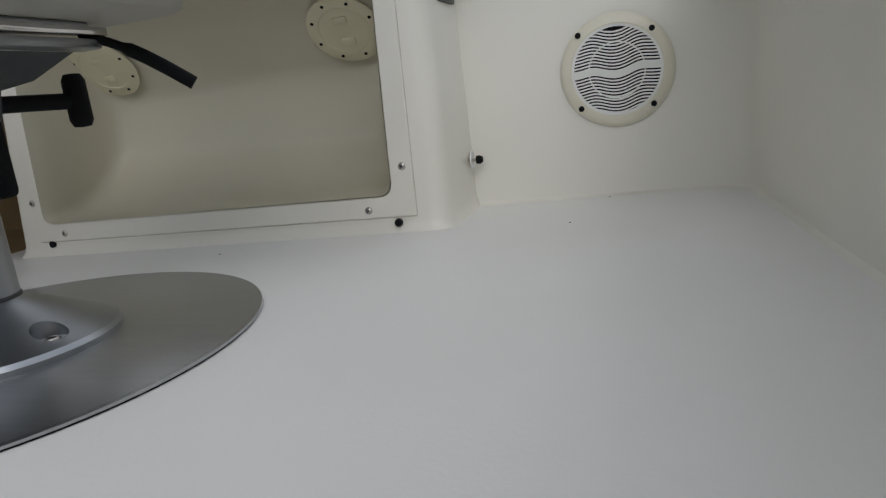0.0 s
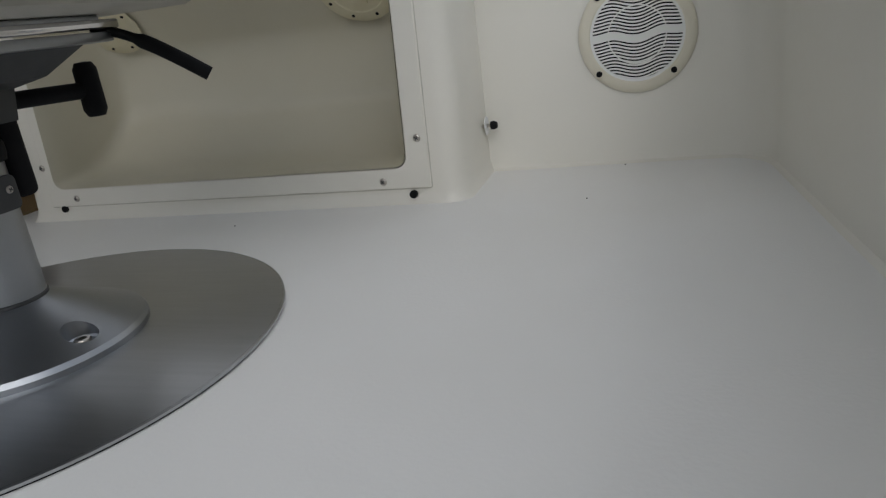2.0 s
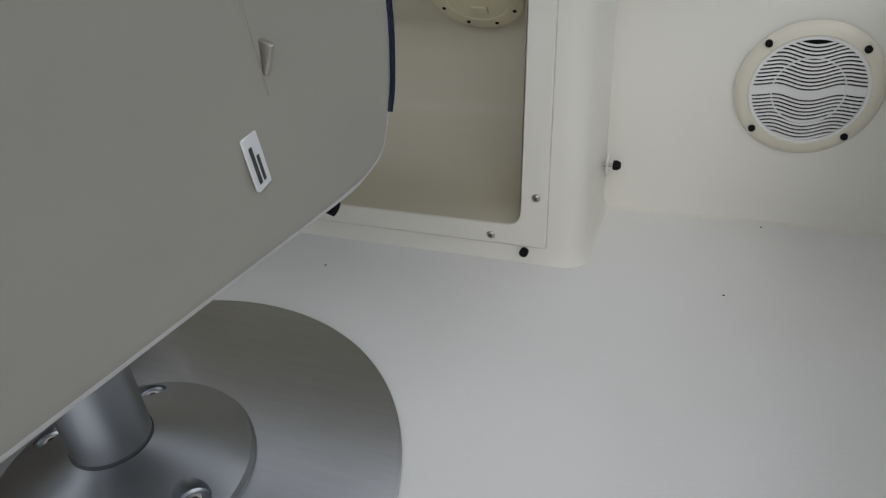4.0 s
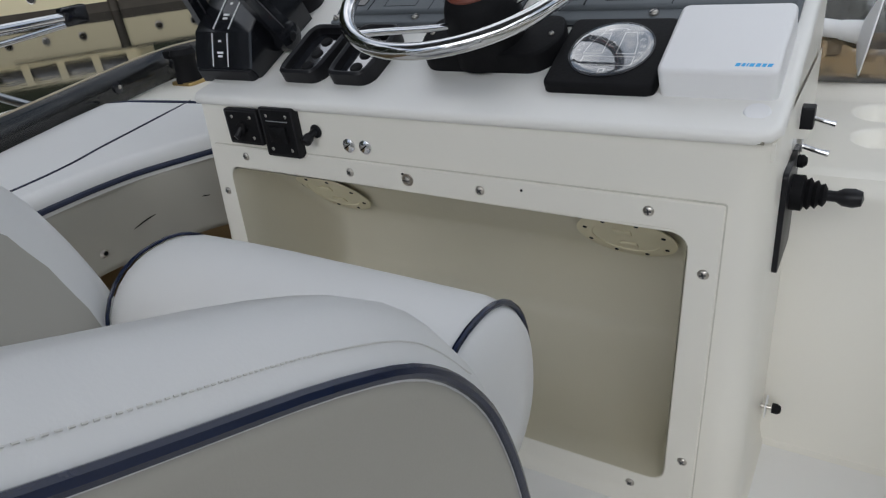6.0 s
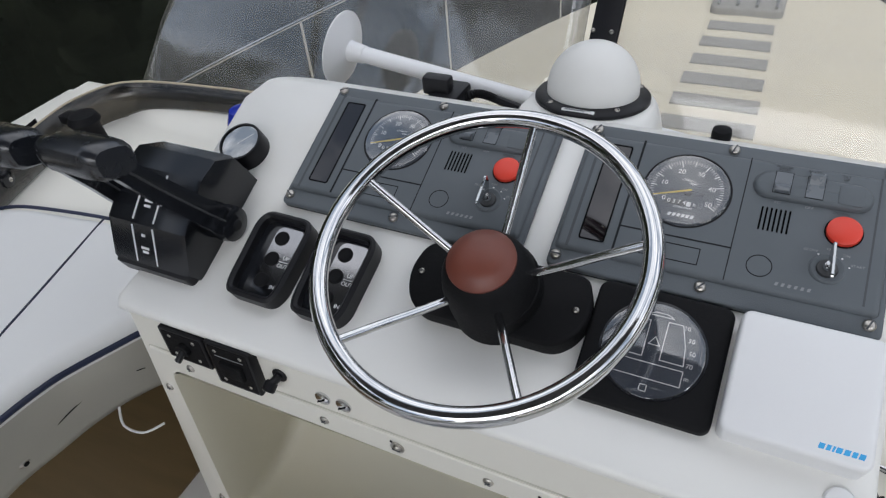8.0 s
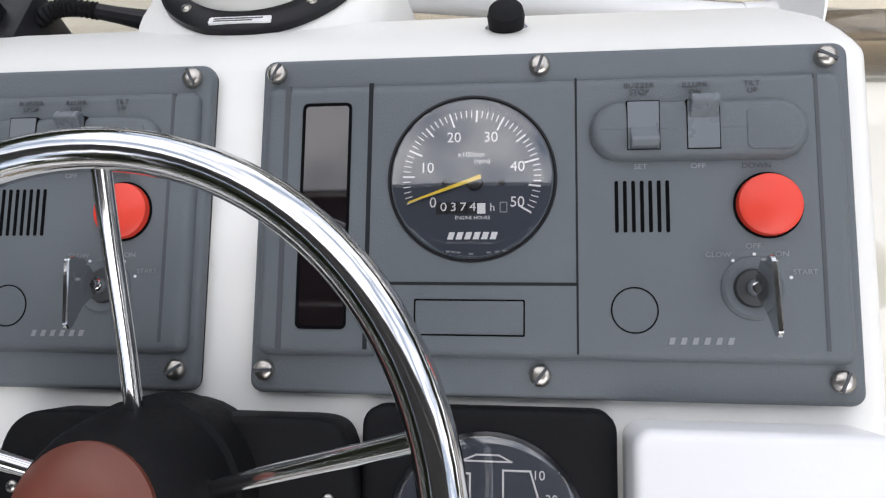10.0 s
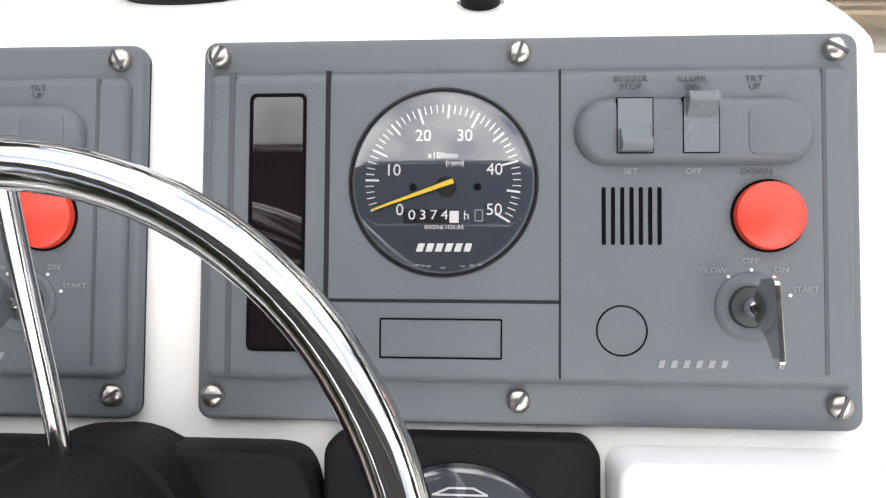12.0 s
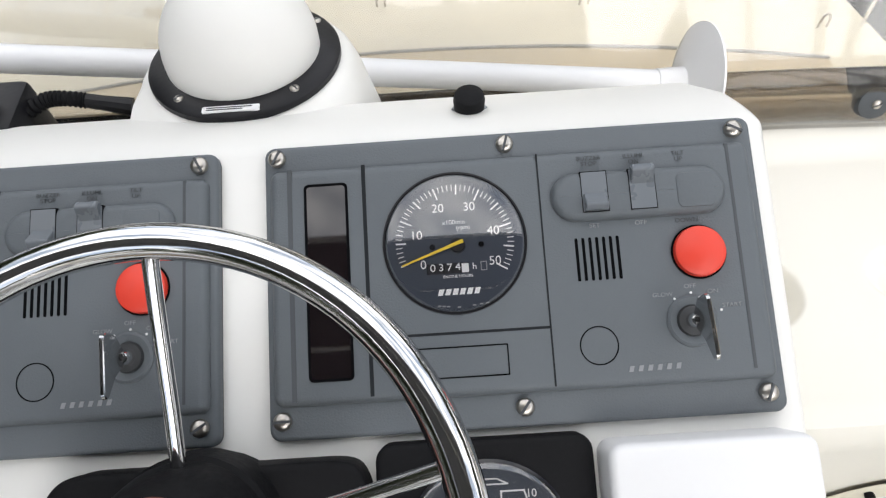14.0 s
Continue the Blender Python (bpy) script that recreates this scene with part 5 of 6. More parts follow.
for side in (1, -1):
    bm = bmesh.new()
    rows = []
    for w, d in ((-0.040, 0.040), (-0.037, 0.022), (-0.028, 0.004), (-0.017, -0.008), (-0.004, -0.015), (0.010, -0.0165), (0.025, -0.010), (0.036, 0.0), (0.041, 0.006)):
        rows.append([bm.verts.new(arm_place(y, max(z, 0.341), w, side)) for y, z in inset(smooth_outline(), d)])
    for a, b in zip(rows, rows[1:]):
        for j in range(len(a)):
            bm.faces.new((a[j], a[(j + 1) % len(a)], b[(j + 1) % len(a)], b[j]))
    bm.faces.new(rows[0])
    bm.faces.new(rows[-1])
    arm = part("arm_bolster", bm, VINYL, chair, "padded white vinyl side bolster", angle=75)
    bm = bmesh.new()
    r1 = [bm.verts.new(arm_place(y, z, 0.040, side)) for y, z in inset(smooth_outline(), 0.006)]
    r2 = [bm.verts.new(arm_place(y, z, 0.0424, side)) for y, z in inset(smooth_outline(), 0.010)]
    r3 = [bm.verts.new(arm_place(y, z, 0.0430, side)) for y, z in inset(smooth_outline(), 0.014)]
    for a, b in ((r1, r2), (r2, r3)):
        for j in range(len(r1)):
            bm.faces.new((a[j], a[(j + 1) % len(r1)], b[(j + 1) % len(r1)], b[j]))
    bm.faces.new(r3)
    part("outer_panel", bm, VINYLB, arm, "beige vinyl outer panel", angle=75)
    lo = inset(arm_outline(), 0.004)
    part("piping", tube([arm_place(p.x, p.y, 0.0405, side) for p in bez([(q[0], q[1], 0) for q in [((lo[5][0] + lo[6][0]) / 2, (lo[5][1] + lo[6][1]) / 2)] + lo[6:]], 4)], 0.0029, 8), PIPING, arm, "navy piping")
    st = [arm_place(p.x, p.y, 0.0315, side) for p in bez([(q[0], q[1], 0) for q in inset(arm_outline(), -0.0048)[10:]], 36)]
    bm = bmesh.new()
    for a, b in list(zip(st, st[1:]))[::1]:
        tube([a.lerp(b, 0.15), a.lerp(b, 0.68)], 0.0004, 5, bm=bm)
    part("stitching", bm, material("grey_thread", (0.62, 0.61, 0.58), 0.7), arm)
    if side == -1:
        bm = bmesh.new()
        rr = [[bm.verts.new(arm_place(y, z, w, side)) for y, z in inset(arm_outline(), d)] for w, d in ((-0.036, 0.020), (-0.043, 0.034), (-0.046, 0.048))]
        for a, b in zip(rr, rr[1:]):
            for j in range(len(a)):
                bm.faces.new((a[j], a[(j + 1) % len(a)], b[(j + 1) % len(a)], b[j]))
        bm.faces.new(rr[-1])
        part("inner_panel", bm, VINYLB, arm, "beige vinyl inner panel", angle=75)
    if side == 1:
        fl = [(-0.74, 0.618), (-0.673, 0.583), (-0.627, 0.559), (-0.58, 0.533), (-0.563, 0.524), (-0.549, 0.512), (-0.542, 0.485), (-0.539, 0.465), (-0.531, 0.43)]
        part("panel_seam", tube([arm_place(p.x, p.y, 0.0429, side) for p in bez([(a, b, 0) for a, b in fl], 3)], 0.0007, 6), material("seam_shadow_beige", (0.34, 0.32, 0.27), 0.7), arm, "sewn seam")
        part("zip_pull", box(-0.004, 0.004, -0.002, 0.002, -0.012, 0.004, 0.001, m=Matrix.Translation(arm_place(-0.531, 0.452, 0.0445, side)) @ R(25, "Y")), STEEL, arm)
        tg = Matrix.Translation(arm_place(-0.547, 0.402, 0.0433, side)) @ R(90, "Z") @ R(90, "X") @ R(9, "Z")
        part("maker_tag", slab(rrect(-0.006, 0.006, -0.0145, 0.0145, 0.001, 2), 0, 0.0014, m=tg), WHITE, arm, "white sewn-on tag")
        for k in range(2):
            part("tag_bar", box(-0.0035 + 0.004 * k, -0.001 + 0.0035 * k, -0.011, 0.009 - 0.006 * k, 0.0012, 0.0017, m=tg), INKD, arm)
part("backrest", box(-0.16, 0.25, -0.42, -0.30, 0.34, 0.62, 0.045, 5), VINYL, chair, "padded white backrest")

# ---- port bench ----
edge = [(-0.402, 0.085), (-0.432, 0.03), (-0.446, 0.0), (-0.462, -0.035), (-0.476, -0.07), (-0.484, -0.11), (-0.489, -0.16), (-0.490, -0.25), (-0.488, -0.5), (-0.488, -1.4)]
cush = thing("bench_cushion", "white vinyl bench cushion with navy piping", "cushion")
ol = [(p[0], p[1]) for p in edge[::-1]] + [(-0.400, 0.12), (-0.400, 0.185), (-0.60, 0.196), (-0.80, 0.172), (-0.865, 0.150), (-0.84, 0.05), (-0.78, -0.12), (-0.72, -0.4), (-0.70, -1.4)]
part("pad", slab(ol, 0.418, 0.455, 0.02, 5), VINYL, cush, angle=70)
part("front_piping", tube(bez([(x + 0.001, y, 0.4285) for x, y in edge], 5), 0.0048, 8), NAVY, cush, "navy piping along the edge")
part("forward_piping", tube(bez([(-0.425, 0.187, 0.448), (-0.60, 0.198, 0.450), (-0.80, 0.174, 0.450), (-0.862, 0.152, 0.448)], 6), 0.003, 8), NAVY, cush)
part("seam", tube(bez([(-0.648, 0.190, 0.4545), (-0.616, 0.08, 0.4556), (-0.583, -0.042, 0.4556), (-0.545, -0.20, 0.4556), (-0.53, -0.6, 0.4556)], 8), 0.0018, 6), NAVY, cush)
fas = bez([(x, y, 0) for x, y in edge], 4)
fpath = plan_path([(p.x, p.y) for p in fas])
fpath = [(x, y, nx if nx < 0 else -nx, ny if nx < 0 else -ny) for x, y, nx, ny in fpath]


def pucker(y, z):
    return 0.004 * math.sin(y * 38 + z * 30) * smoothstep(-0.5, 0.0, y)


bm = bmesh.new()
rows = []
for x, y, nx, ny in fpath:
    row = []
    for d, z in ((0.004, 0.428), (0.006, 0.41), (0.014, 0.38), (0.024, 0.35), (0.034, 0.32), (0.044, 0.29), (0.047, 0.279)):
        zz = z - (0.43 - z) * 0.15 * smoothstep(-0.05, -0.5, y)
        dd = d + pucker(y, z)
        row.append(bm.verts.new((x + nx * dd, y + ny * dd, zz)))
    rows.append(row)
for a, b in zip(rows, rows[1:]):
    for j in range(6):
        bm.faces.new((a[j], b[j], b[j + 1], a[j + 1]))
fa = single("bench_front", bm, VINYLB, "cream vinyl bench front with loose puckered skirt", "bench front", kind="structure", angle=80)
thick(fa, 0.006, 1)
bs = thing("bench_stud", "round snap stud on the bench skirt", "fastener", T(-0.527, -0.142, 0.318) @ R(100, "Y"))
part("stud", rev([(0, 0.010), (0.005, 0.0095), (0.009, 0.006), (0.010, 0.0)], 16), STEEL, bs)
part("stud_eye", cyl(0.004, 0.009, 0.0105, 10), MATT, bs)
fold = bez([(-0.452, 0.028, 0.352), (-0.478, -0.005, 0.354), (-0.500, -0.045, 0.346), (-0.512, -0.09, 0.333)], 6)
single("skirt_tear", tube(fold, 0.003, 6, radii=[0.0006 + 0.0015 * math.sin(math.pi * k / (len(fold) - 1)) for k in range(len(fold))]), MATT, "dark gaping slit in the bench skirt", "tear")
cb = thing("loose_cable", "thin white cable hanging below the bench", "cable")
part("wire", tube(bez([(-0.50, -0.01, 0.285), (-0.495, -0.02, 0.255), (-0.475, -0.01, 0.235), (-0.450, 0.012, 0.243)], 6), 0.0020, 8), WHITE, cb)
single("bench_cavity_wall", box(-0.99, -0.97, -1.4, 0.36, 0.0, 0.425), TEAK, "brown plywood inside the bench", "panel", kind="structure")
single("bench_cavity_floor", box(-0.97, -0.52, -1.4, 0.36, 0.0, 0.006), TEAK, "brown plywood bottom of the bench locker", "panel", kind="structure")
single("bench_cavity_front", box(-0.97, -0.39, 0.34, 0.36, 0.0, 0.425), TEAK, "brown plywood end of the bench locker", "panel", kind="structure")

# ---- side screen to port ----
strip = bez([(-0.69, -0.6, 0), (-0.725, -0.30, 0), (-0.782, -0.095, 0), (-0.858, 0.116, 0), (-0.925, 0.32, 0), (-0.935, 0.43, 0), (-0.88, 0.505, 0), (-0.665, 0.535, 0), (-0.40, 0.54, 0), (-0.02, 0.54, 0)], 5)
sp = plan_path([(p.x, p.y) for p in strip])
scr = thing("side_screen", "low smoked acrylic side screen with pale top edge", "screen")
o = part("smoked_strip", sweep(sp, [(0.0, 0.435), (0.006, 0.503)]), TINT, scr)
thick(o, 0.005, 0)
part("backing_strip", sweep(sp[:22], [(0.03, 0.40), (0.034, 0.500)]), BLACK, scr)
part("top_edge", tube([(x + nx * 0.006, y + ny * 0.006, 0.5045) for x, y, nx, ny in sp], 0.0022, 6), TAN, scr)
sq = plan_path([(p.x, p.y) for p in bez([(-0.02, 0.541, 0), (0.40, 0.54, 0), (0.68, 0.530, 0), (0.86, 0.500, 0), (0.925, 0.43, 0), (0.93, 0.30, 0), (0.95, 0.05, 0)], 5)])
o = part("smoked_strip", sweep(sq, [(0.0, 0.435), (0.006, 0.503)]), TANTINT, scr)
thick(o, 0.005, 0)
for k in (9, 17, 23):
    x, y, nx, ny = sp[k]
    mm = Matrix.Translation((x, y, 0.468)) @ Vector((-nx, -ny, 0)).to_track_quat("Z", "Y").to_matrix().to_4x4()
    part("cup_washer", rev([(0, 0.006), (0.006, 0.006), (0.014, 0.003), (0.015, -0.002)], 18, mm), GLOSSY, scr)
    screw(scr, mm @ T(0, 0, 0.0065), 20 * k, 1.0)
bo = thing("black_fitting", "black rubber deck fitting on a brass foot", "fitting", T(-0.865, 0.368, 0.432))
part("foot", slab(rrect(-0.035, 0.035, -0.028, 0.028, 0.01), 0, 0.007, 0.002), BRASS, bo)
part("body", rev([(0, 0), (0.030, 0.004), (0.026, 0.03), (0.024, 0.055), (0.030, 0.066), (0.024, 0.078), (0, 0.082)], 24), MATT, bo)
part("spout", box(-0.055, -0.01, -0.014, 0.014, 0.055, 0.074, 0.006), MATT, bo)
rail = thing("bimini_rail", "stainless canopy tube with black end fitting", "rail")
part("tube", tube([(-1.02, -0.9, 0.60), (-1.0, 0.069, 0.614), (-1.0, 0.21, 0.610)], 0.011, 16), CHROME, rail)
part("second_tube", tube([(-1.01, -0.9, 0.566), (-0.995, 0.069, 0.590), (-0.995, 0.20, 0.596)], 0.006, 12), CHROME, rail)
part("end_fitting", box(-1.012, -0.988, 0.20, 0.258, 0.592, 0.630, 0.005), GLOSSY, rail)
part("strut", tube([(-1.0, -0.06, 0.55), (-1.0, 0.03, 0.49), (-0.99, 0.11, 0.437)], 0.009, 12), ALU, rail)
part("rear_post", tube([(-1.02, -0.9, 0.43), (-1.02, -0.9, 0.60)], 0.011, 14), CHROME, rail)

# ---- canopy over the helm ----
can = thing("canopy", "dark canvas bimini canopy on stainless bows over the helm", "canopy", T(0, -0.83, 0.56))


def canopy_z(x, y):
    return 1.46 - 0.09 * (x / 1.2) ** 2 - 0.03 * ((y + 0.8) / 0.8) ** 2


bm = field(-1.2, 1.2, -0.80, 0.81, 24, 16, lambda x, y: canopy_z(x, y - 0.8))
cloth = part("canvas", bm, CANVAS, can, "dark canvas top")
thick(cloth, 0.004, -1)
for y, foot in ((0.805, 0.30), (0.50, 0.22), (-0.10, -0.05), (-0.795, -0.30)):
    arch = [(x / 20, y, canopy_z(x / 20, y - 0.8) - 0.014) for x in range(-24, 25, 2)]
    part("bow", tube([(-1.07, foot, -0.13), (-1.19, y, arch[0][2] - 0.08)] + arch + [(1.19, y, arch[0][2] - 0.08), (1.07, foot, -0.15)], 0.011, 12), CHROME, can, "stainless bow")

# ---- windscreen ----
ws = thing("windscreen", "scratched clear acrylic windscreen with a dark joint post", "windscreen")


def scr_y(x, z):
    return 0.535 - 0.10 * max(0, abs(x - 0.05) - 0.35) ** 2 + 0.571 * (z - 0.43)


def pane(xs, zt, zb, name, mat):
    bm = bmesh.new()
    cols = []
    for x in xs:
        cols.append([bm.verts.new((x, scr_y(x, z), z)) for z in (zb(x) + (zt(x) - zb(x)) * k / 8 for k in range(9))])
    for a, b in zip(cols, cols[1:]):
        for j in range(8):
            bm.faces.new((a[j], b[j], b[j + 1], a[j + 1]))
    ob = part(name, bm, mat, ws, "clear scratched acrylic")
    thick(ob, 0.005, 0)
    ob.visible_shadow = False


pane([-0.90 + 0.89 * k / 16 for k in range(17)], lambda x: min(0.80, 0.445 + max(0.0, x + 0.90) ** 0.75 * 1.35), lambda x: 0.425, "pane", SCREENP)
pane([0.035 + 0.90 * k / 16 for k in range(17)], lambda x: min(0.80, 0.80 - max(0, x - 0.55) * 0.6), lambda x: 0.425, "pane", SCREEN)
part("joint_post", box(-0.021, 0.021, -0.008, 0.004, 0, 0.46, 0.003, m=T(0.012, scr_y(0, 0.42), 0.42) @ R(-29.7, "X") @ R(2.0, "Y")), BLACK, ws, "dark metal joint post")
for x, z in ((0.002, 0.645), (0.030, 0.645), (0.002, 0.5), (0.03, 0.5)):
    screw(ws, T(x + 0.002, scr_y(0, z) - 0.012, z) @ R(60, "X"), 30, 0.8)
for x in (-0.7, -0.45):
    part("sill_clip", box(x - 0.006, x + 0.006, scr_y(x, 0.44) - 0.012, scr_y(x, 0.44) - 0.003, 0.425, 0.445, 0.002), STEEL, ws)
mm = T(0.655, scr_y(0.655, 0.455) - 0.004, 0.458) @ R(65, "X")
part("screen_knob", rev([(0, 0.014), (0.010, 0.014), (0.017, 0.011), (0.0185, 0.0)], 28, mm), GREYD, ws, "round dark grey fixing knob")
screw(ws, mm @ T(0, 0, 0.0145), 20, 1.2)
# ---- boat beyond the screen ----
cab = thing("cabin_front", "tan cabin front with dark brown glass below the screen", "cabin", T(0, 0.7, 0))


def loft(rows):
    bm = bmesh.new()
    vs = [[bm.verts.new(p) for p in r] for r in rows]
    for a, b in zip(vs, vs[1:]):
        for j in range(len(a) - 1):
            bm.faces.new((a[j], a[j + 1], b[j + 1], b[j]))
    return bm


def arc_row(y, z, half, bow, n=16):
    return [(0.05 + half * (2 * k / n - 1), y - 0.7 - bow * (2 * k / n - 1) ** 2, z) for k in range(n + 1)]


part("front_ledge", loft([arc_row(0.60, 0.40, 1.2, 0.15), arc_row(0.64, 0.36, 1.2, 0.15)]), GEL, cab)
part("dark_glass", loft([arc_row(0.64, 0.36, 1.2, 0.15), arc_row(0.72, 0.24, 1.22, 0.16), arc_row(0.98, 0.05, 1.25, 0.18)]), DARKGLASS, cab, "dark brown tinted glass")
part("tan_band", loft([arc_row(0.98, 0.055, 1.25, 0.18), arc_row(1.10, -0.02, 1.28, 0.2)]), TAN, cab, "tan panel above the glass")
part("coachroof", loft([arc_row(1.10, -0.02, 1.28, 0.2), arc_row(1.30, -0.18, 1.3, 0.22), arc_row(1.50, -0.40, 1.32, 0.24), arc_row(1.58, -0.49, 1.34, 0.25), arc_row(1.77, -0.492, 1.34, 0.16)]), TAN, cab, "tan cabin front running out on the deck")
part("grey_trim", tube([(x, y, z + 0.006) for x, y, z in arc_row(1.775, -0.496, 1.34, 0.16)], 0.006, 8), TREAD, cab, "thin grey trim line")
part("side_block", box(-1.2, 1.2, -3.06, -0.12, -2.0, -0.035), GEL, cab)


def half_width(y):
    return 1.75 * max(0.0, 1 - (max(0, y - 0.4) / 4.6) ** 1.7) ** 0.75


dk = thing("foredeck", "cream-painted foredeck with grey tread strips", "deck", T(0.05, 1.6, -0.55))
ys = [-2.4 + 7.38 * k / 44 for k in range(45)]
bm = bmesh.new()
rows = [[bm.verts.new((half_width(y) * u, y - 1.6, 0.05 * (1 - u * u) + zoff)) for u, zoff in ((-1.0, -1.4), (-1.02, -0.05), (-1, 0), (-0.6, 0), (0, 0), (0.6, 0), (1, 0), (1.02, -0.05), (1.0, -1.4))] for y in ys]
for a, b in zip(rows, rows[1:]):
    for j in range(8):
        bm.faces.new((a[j], a[j + 1], b[j + 1], b[j]))
part("deck_plating", bm, DECK, dk)
for k in range(7):
    y = 1.86 + 0.205 * k + 0.012 * k
    part("tread_strip", box(-0.20 + 0.006 * k, 0.20 - 0.006 * k, y - 1.6 + 0.3, y - 1.6 + 0.41, 0.047, 0.056), TREAD, dk)
hat = part("hatch", slab(rrect(-0.19, 0.19, 2.08, 2.36, 0.05), 0.04, 0.09, 0.015, 3), TREAD, dk, "dark grey deck hatch")
for k in range(4):
    part("hatch_bar", tube([(-0.15 + 0.1 * k, 2.10, 0.10), (-0.15 + 0.1 * k, 2.34, 0.10)], 0.008, 8), ALU, hat)
part("windlass", box(-0.10, 0.10, 2.75, 2.95, 0.03, 0.16, 0.03, 3), WHITE, dk, "white anchor windlass")
part("windlass_drum", cyl(0.05, 0.0, 0.14, 16, 0.01, T(0.13, 2.85, 0.05)), ALU, dk)
for x, y in ((-0.35, 2.75), (-0.45, 2.72), (0.35, 2.75), (0.45, 2.72)):
    part("cleat", rev([(0.03, 0.03), (0.03, 0.07), (0.045, 0.08), (0.045, 0.095), (0, 0.1)], 12, T(x, y, 0)), STEEL, dk)
for x, y, z in ((1.425, 1.765, -0.5), (0.698, 1.957, -0.5), (0.02, 2.02, -0.5)):
    hook = tube(bez([(-0.014, 0, 0.0), (-0.012, 0, 0.035), (0, 0, 0.05), (0.012, 0, 0.035), (0.014, 0, 0.0)], 4), 0.004, 8)
    bmesh.ops.transform(hook, matrix=T(x - 0.05, y - 1.6, z + 0.55), verts=hook.verts)
    part("canopy_hook", hook, STEEL, dk, "small steel hook on the deck")
for s in (-1, 1):
    rp = [(s * (half_width(y) - 0.05), y - 1.6, 0.62) for y in ys[18:43]]
    part("guard_rail", tube(rp, 0.007, 8), CHROME, dk, "stainless guard rail")
    for j in range(2, 25, 5):
        x, y, z = rp[j]
        part("stanchion", tube([(x, y, 0.02), (x, y, z)], 0.007, 8), CHROME, dk)

# ---- harbour ----
bm = bmesh.new()
rings = [[bm.verts.new((r * math.cos(2 * math.pi * k / 48), r * math.sin(2 * math.pi * k / 48), -2.1)) for k in range(48)] for r in (1, 6, 20, 80, 400, 3000)]
for a, b in zip(rings, rings[1:]):
    for j in range(48):
        bm.faces.new((a[j], a[(j + 1) % 48], b[(j + 1) % 48], b[j]))
bm.faces.new(rings[0])
single("water", bm, WATER, "dark still harbour water with small ripples", "water", kind="structure")

pile = thing("mooring_pile", "dark wet timber mooring pile beside the yacht", "pile", T(-24.6, 16.0, -2.1))
part("post", cyl(0.17, -1.5, 1.30, 14, 0.03), PILE, pile)
part("cap", rev([(0.19, 1.26), (0.19, 1.34), (0, 1.40)], 14), BLACK, pile)


def yacht(m, label):
    t = thing("moored_yacht", label, "yacht", m, group="moored yachts")
    L = 6.0
    bm = bmesh.new()
    rows = []
    for k in range(25):
        u = k / 24
        x = -L + 2 * L * u
        w = 1.9 * (1 - max(0, (0.35 - u) / 0.35) ** 2.2)
        top = 1.36 + 0.25 * (1 - u) ** 2
        rows.append([bm.verts.new(p) for p in ((x, -w * 0.93, -0.3), (x, -w, 0.45), (x, -w * 1.03, top), (x, 0, top + 0.06), (x, w * 1.03, top), (x, w, 0.45), (x, w * 0.93, -0.3))])
    for a, b in zip(rows, rows[1:]):
        for j in range(6):
            bm.faces.new((a[j], a[j + 1], b[j + 1], b[j]))
    bm.faces.new(rows[-1])
    part("hull", bm, HULL, t, angle=60)
    part("boot_stripe", box(-L * 0.3, L + 0.01, -1.93, -1.80, -0.2, 0.34), PILE, t, "dark band along the waterline")
    part("rub_rail", tube([(-L * 0.3, -1.98, 1.43), (0, -1.97, 1.41), (L, -1.97, 1.37)], 0.04, 8), BLACK, t)
    for x in (-1.8, -0.42, 0.94, 3.8, 5.15):
        mm = T(x, -1.915, 0.76) @ R(90, "X")
        p = part("porthole", rev([(0.13, 0.02), (0.155, 0.03), (0.17, 0.0)], 20, mm), STEEL, t)
        part("glass", cyl(0.135, 0, 0.015, 20, m=mm), SMOKE, p)
    cabn = part("cabin", box(-3.5, 2.6, -1.3, 1.3, 1.35, 2.5, 0.2, 3), HULL, t)
    for k in range(4):
        part("cabin_window", box(-3.0 + 1.35 * k, -1.95 + 1.35 * k, -1.33, -1.28, 1.7, 2.25, 0.02), SMOKE, cabn)
    return t


yacht(T(-27.7, 15.94, -2.1) @ R(40.6, "Z"), "cream moored motor yacht with round portholes")


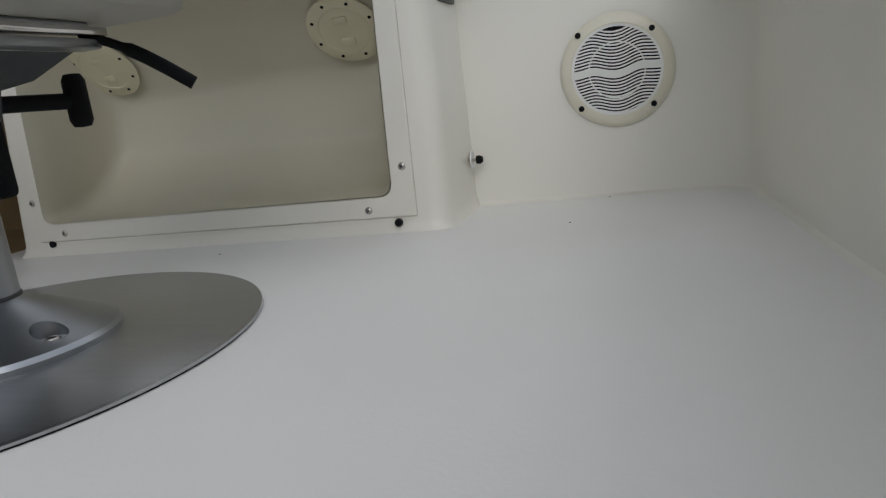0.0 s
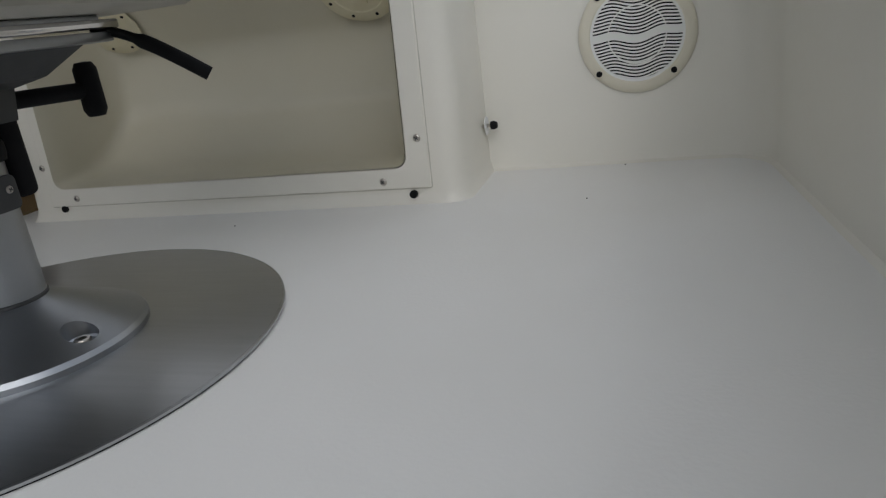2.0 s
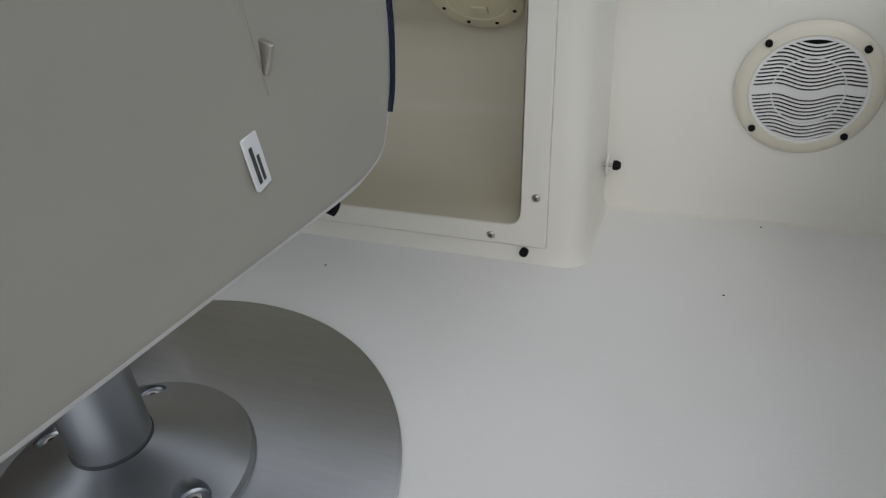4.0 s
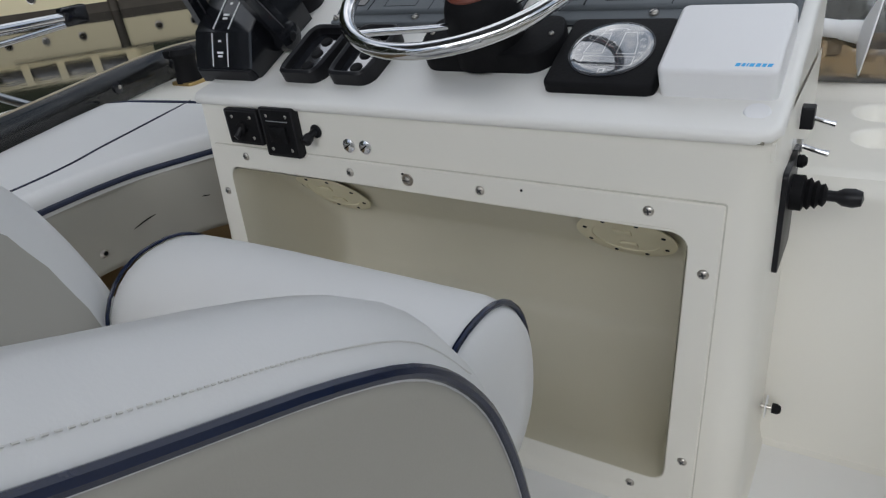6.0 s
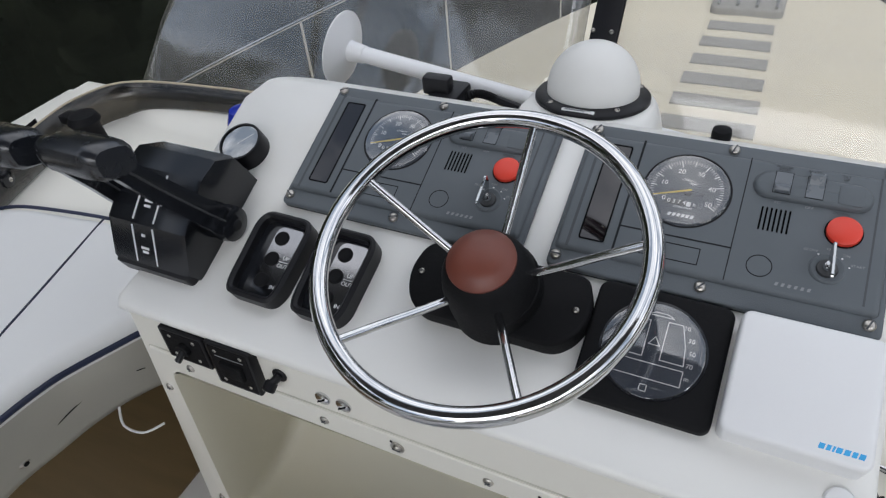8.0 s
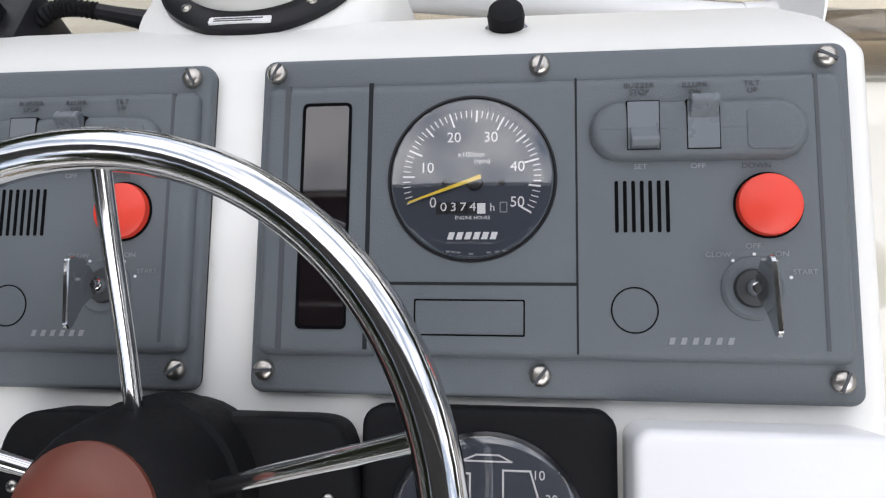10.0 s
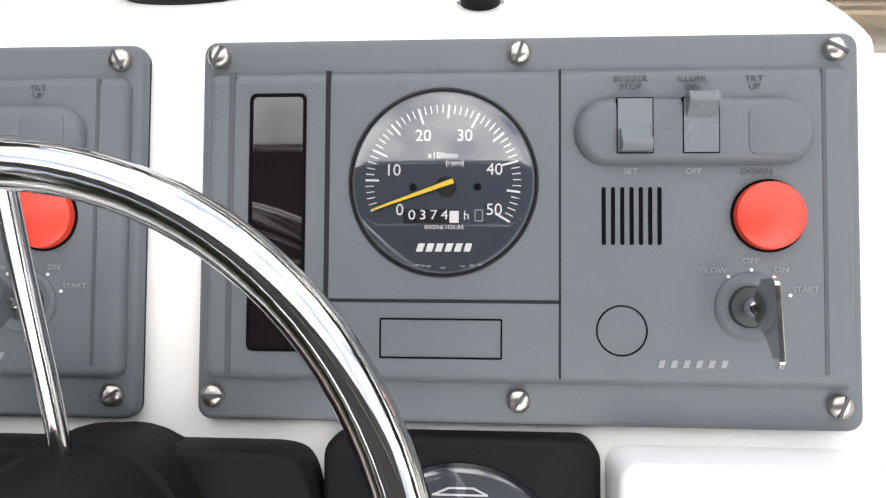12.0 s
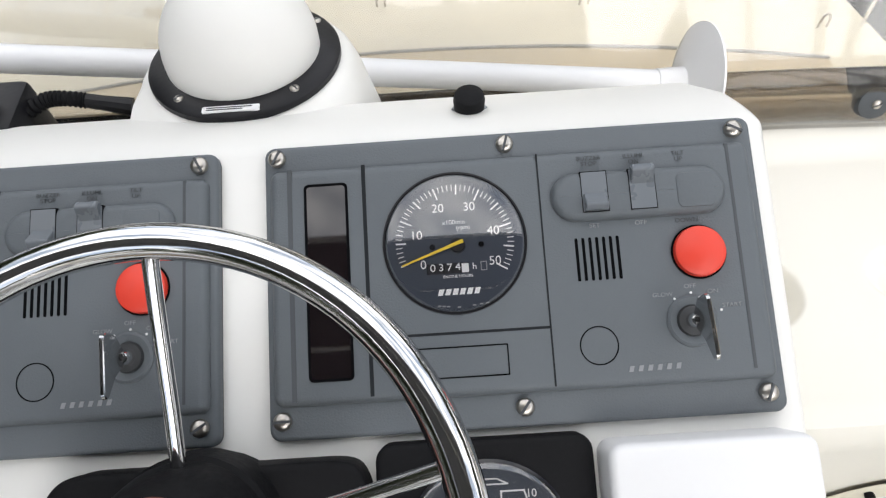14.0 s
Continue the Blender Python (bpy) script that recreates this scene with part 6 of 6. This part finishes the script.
# Trees are added out of view, to darken reflections in water and chrome.
def tree(x, y, h, seed, leaf=0.024):
    rnd = random.Random(seed)
    t = thing("tree", "added dark green tree, out of view, that darkens reflections", "tree", T(x, y, -1.0), group="trees on the bank")
    part("trunk", tube([(0, 0, 0), (0.1, 0, h * 0.3), (0.0, 0.15, h * 0.6), (0.05, 0.1, h * 0.9)], 0.2, 8, radii=[0.3, 0.24, 0.16, 0.05]), PILE, t)
    vs, fs = [], []
    for _ in range(2200):
        a, b = rnd.uniform(0, 6.283), rnd.uniform(-1, 1)
        r = h * 0.36 * rnd.uniform(0.25, 1) ** 0.5 * (0.8 + 0.35 * math.sin(3 * a + seed))
        c = Vector((r * math.cos(a) * math.sqrt(1 - b * b), r * math.sin(a) * math.sqrt(1 - b * b), h * 0.62 + r * b))
        d, e = Vector((rnd.gauss(0, 1), rnd.gauss(0, 1), rnd.gauss(0, 1))) * leaf * h, Vector((rnd.gauss(0, 1), rnd.gauss(0, 1), rnd.gauss(0, 1))) * leaf * h
        n = len(vs)
        vs += [c - d, c + e, c + d, c - e]
        fs.append((n, n + 1, n + 2, n + 3))
    me = bpy.data.meshes.new("crown")
    me.from_pydata([tuple(v) for v in vs], [], fs)
    me.materials.append(BANK)
    cr = new("crown", me)
    cr.parent = t
    return t


# Added banks and trees ring the boat unseen and block low sky.
single("ground_bank", box(-120, 120, 48, 60, -2.4, 2.0, 0.4), BANK, "added dark grassy bank ahead, out of view, that darkens reflections", "ground", kind="structure")
single("ground_bank_port", box(-60, -33, -60, 48, -2.4, 4.5, 0.6), BANK, "added dark grassy bank to port, out of view, that darkens reflections", "ground", kind="structure")
for k in range(14):
    tree(-58 + 8.4 * k + (k * 37 % 5), 50 + (k * 13 % 6), 15 + (k * 7 % 6), k, 0.036)
for k in range(16):
    tree(-35 - (k * 11 % 5) - 6 * (k % 2), -34 + 5.5 * k, 25 + (k * 5 % 7), 30 + k, 0.042)
for k in range(12):
    tree(30 + (k * 7 % 6), -40 + 8 * k, 14 + (k * 5 % 4), 50 + k)
for k in range(10):
    tree(-36 + 8 * k, -34 - (k * 11 % 5), 9 + (k * 5 % 4), 70 + k)
single("ground_bank_aft", box(-60, 60, -60, -30, -2.4, -1.0, 0.2), BANK, "added dark grassy bank astern, out of view, under the added trees", "ground", kind="structure")
single("ground_bank_starboard", box(28, 50, -60, 60, -2.4, -1.0, 0.2), BANK, "added dark grassy bank to starboard, out of view, under the added trees", "ground", kind="structure")
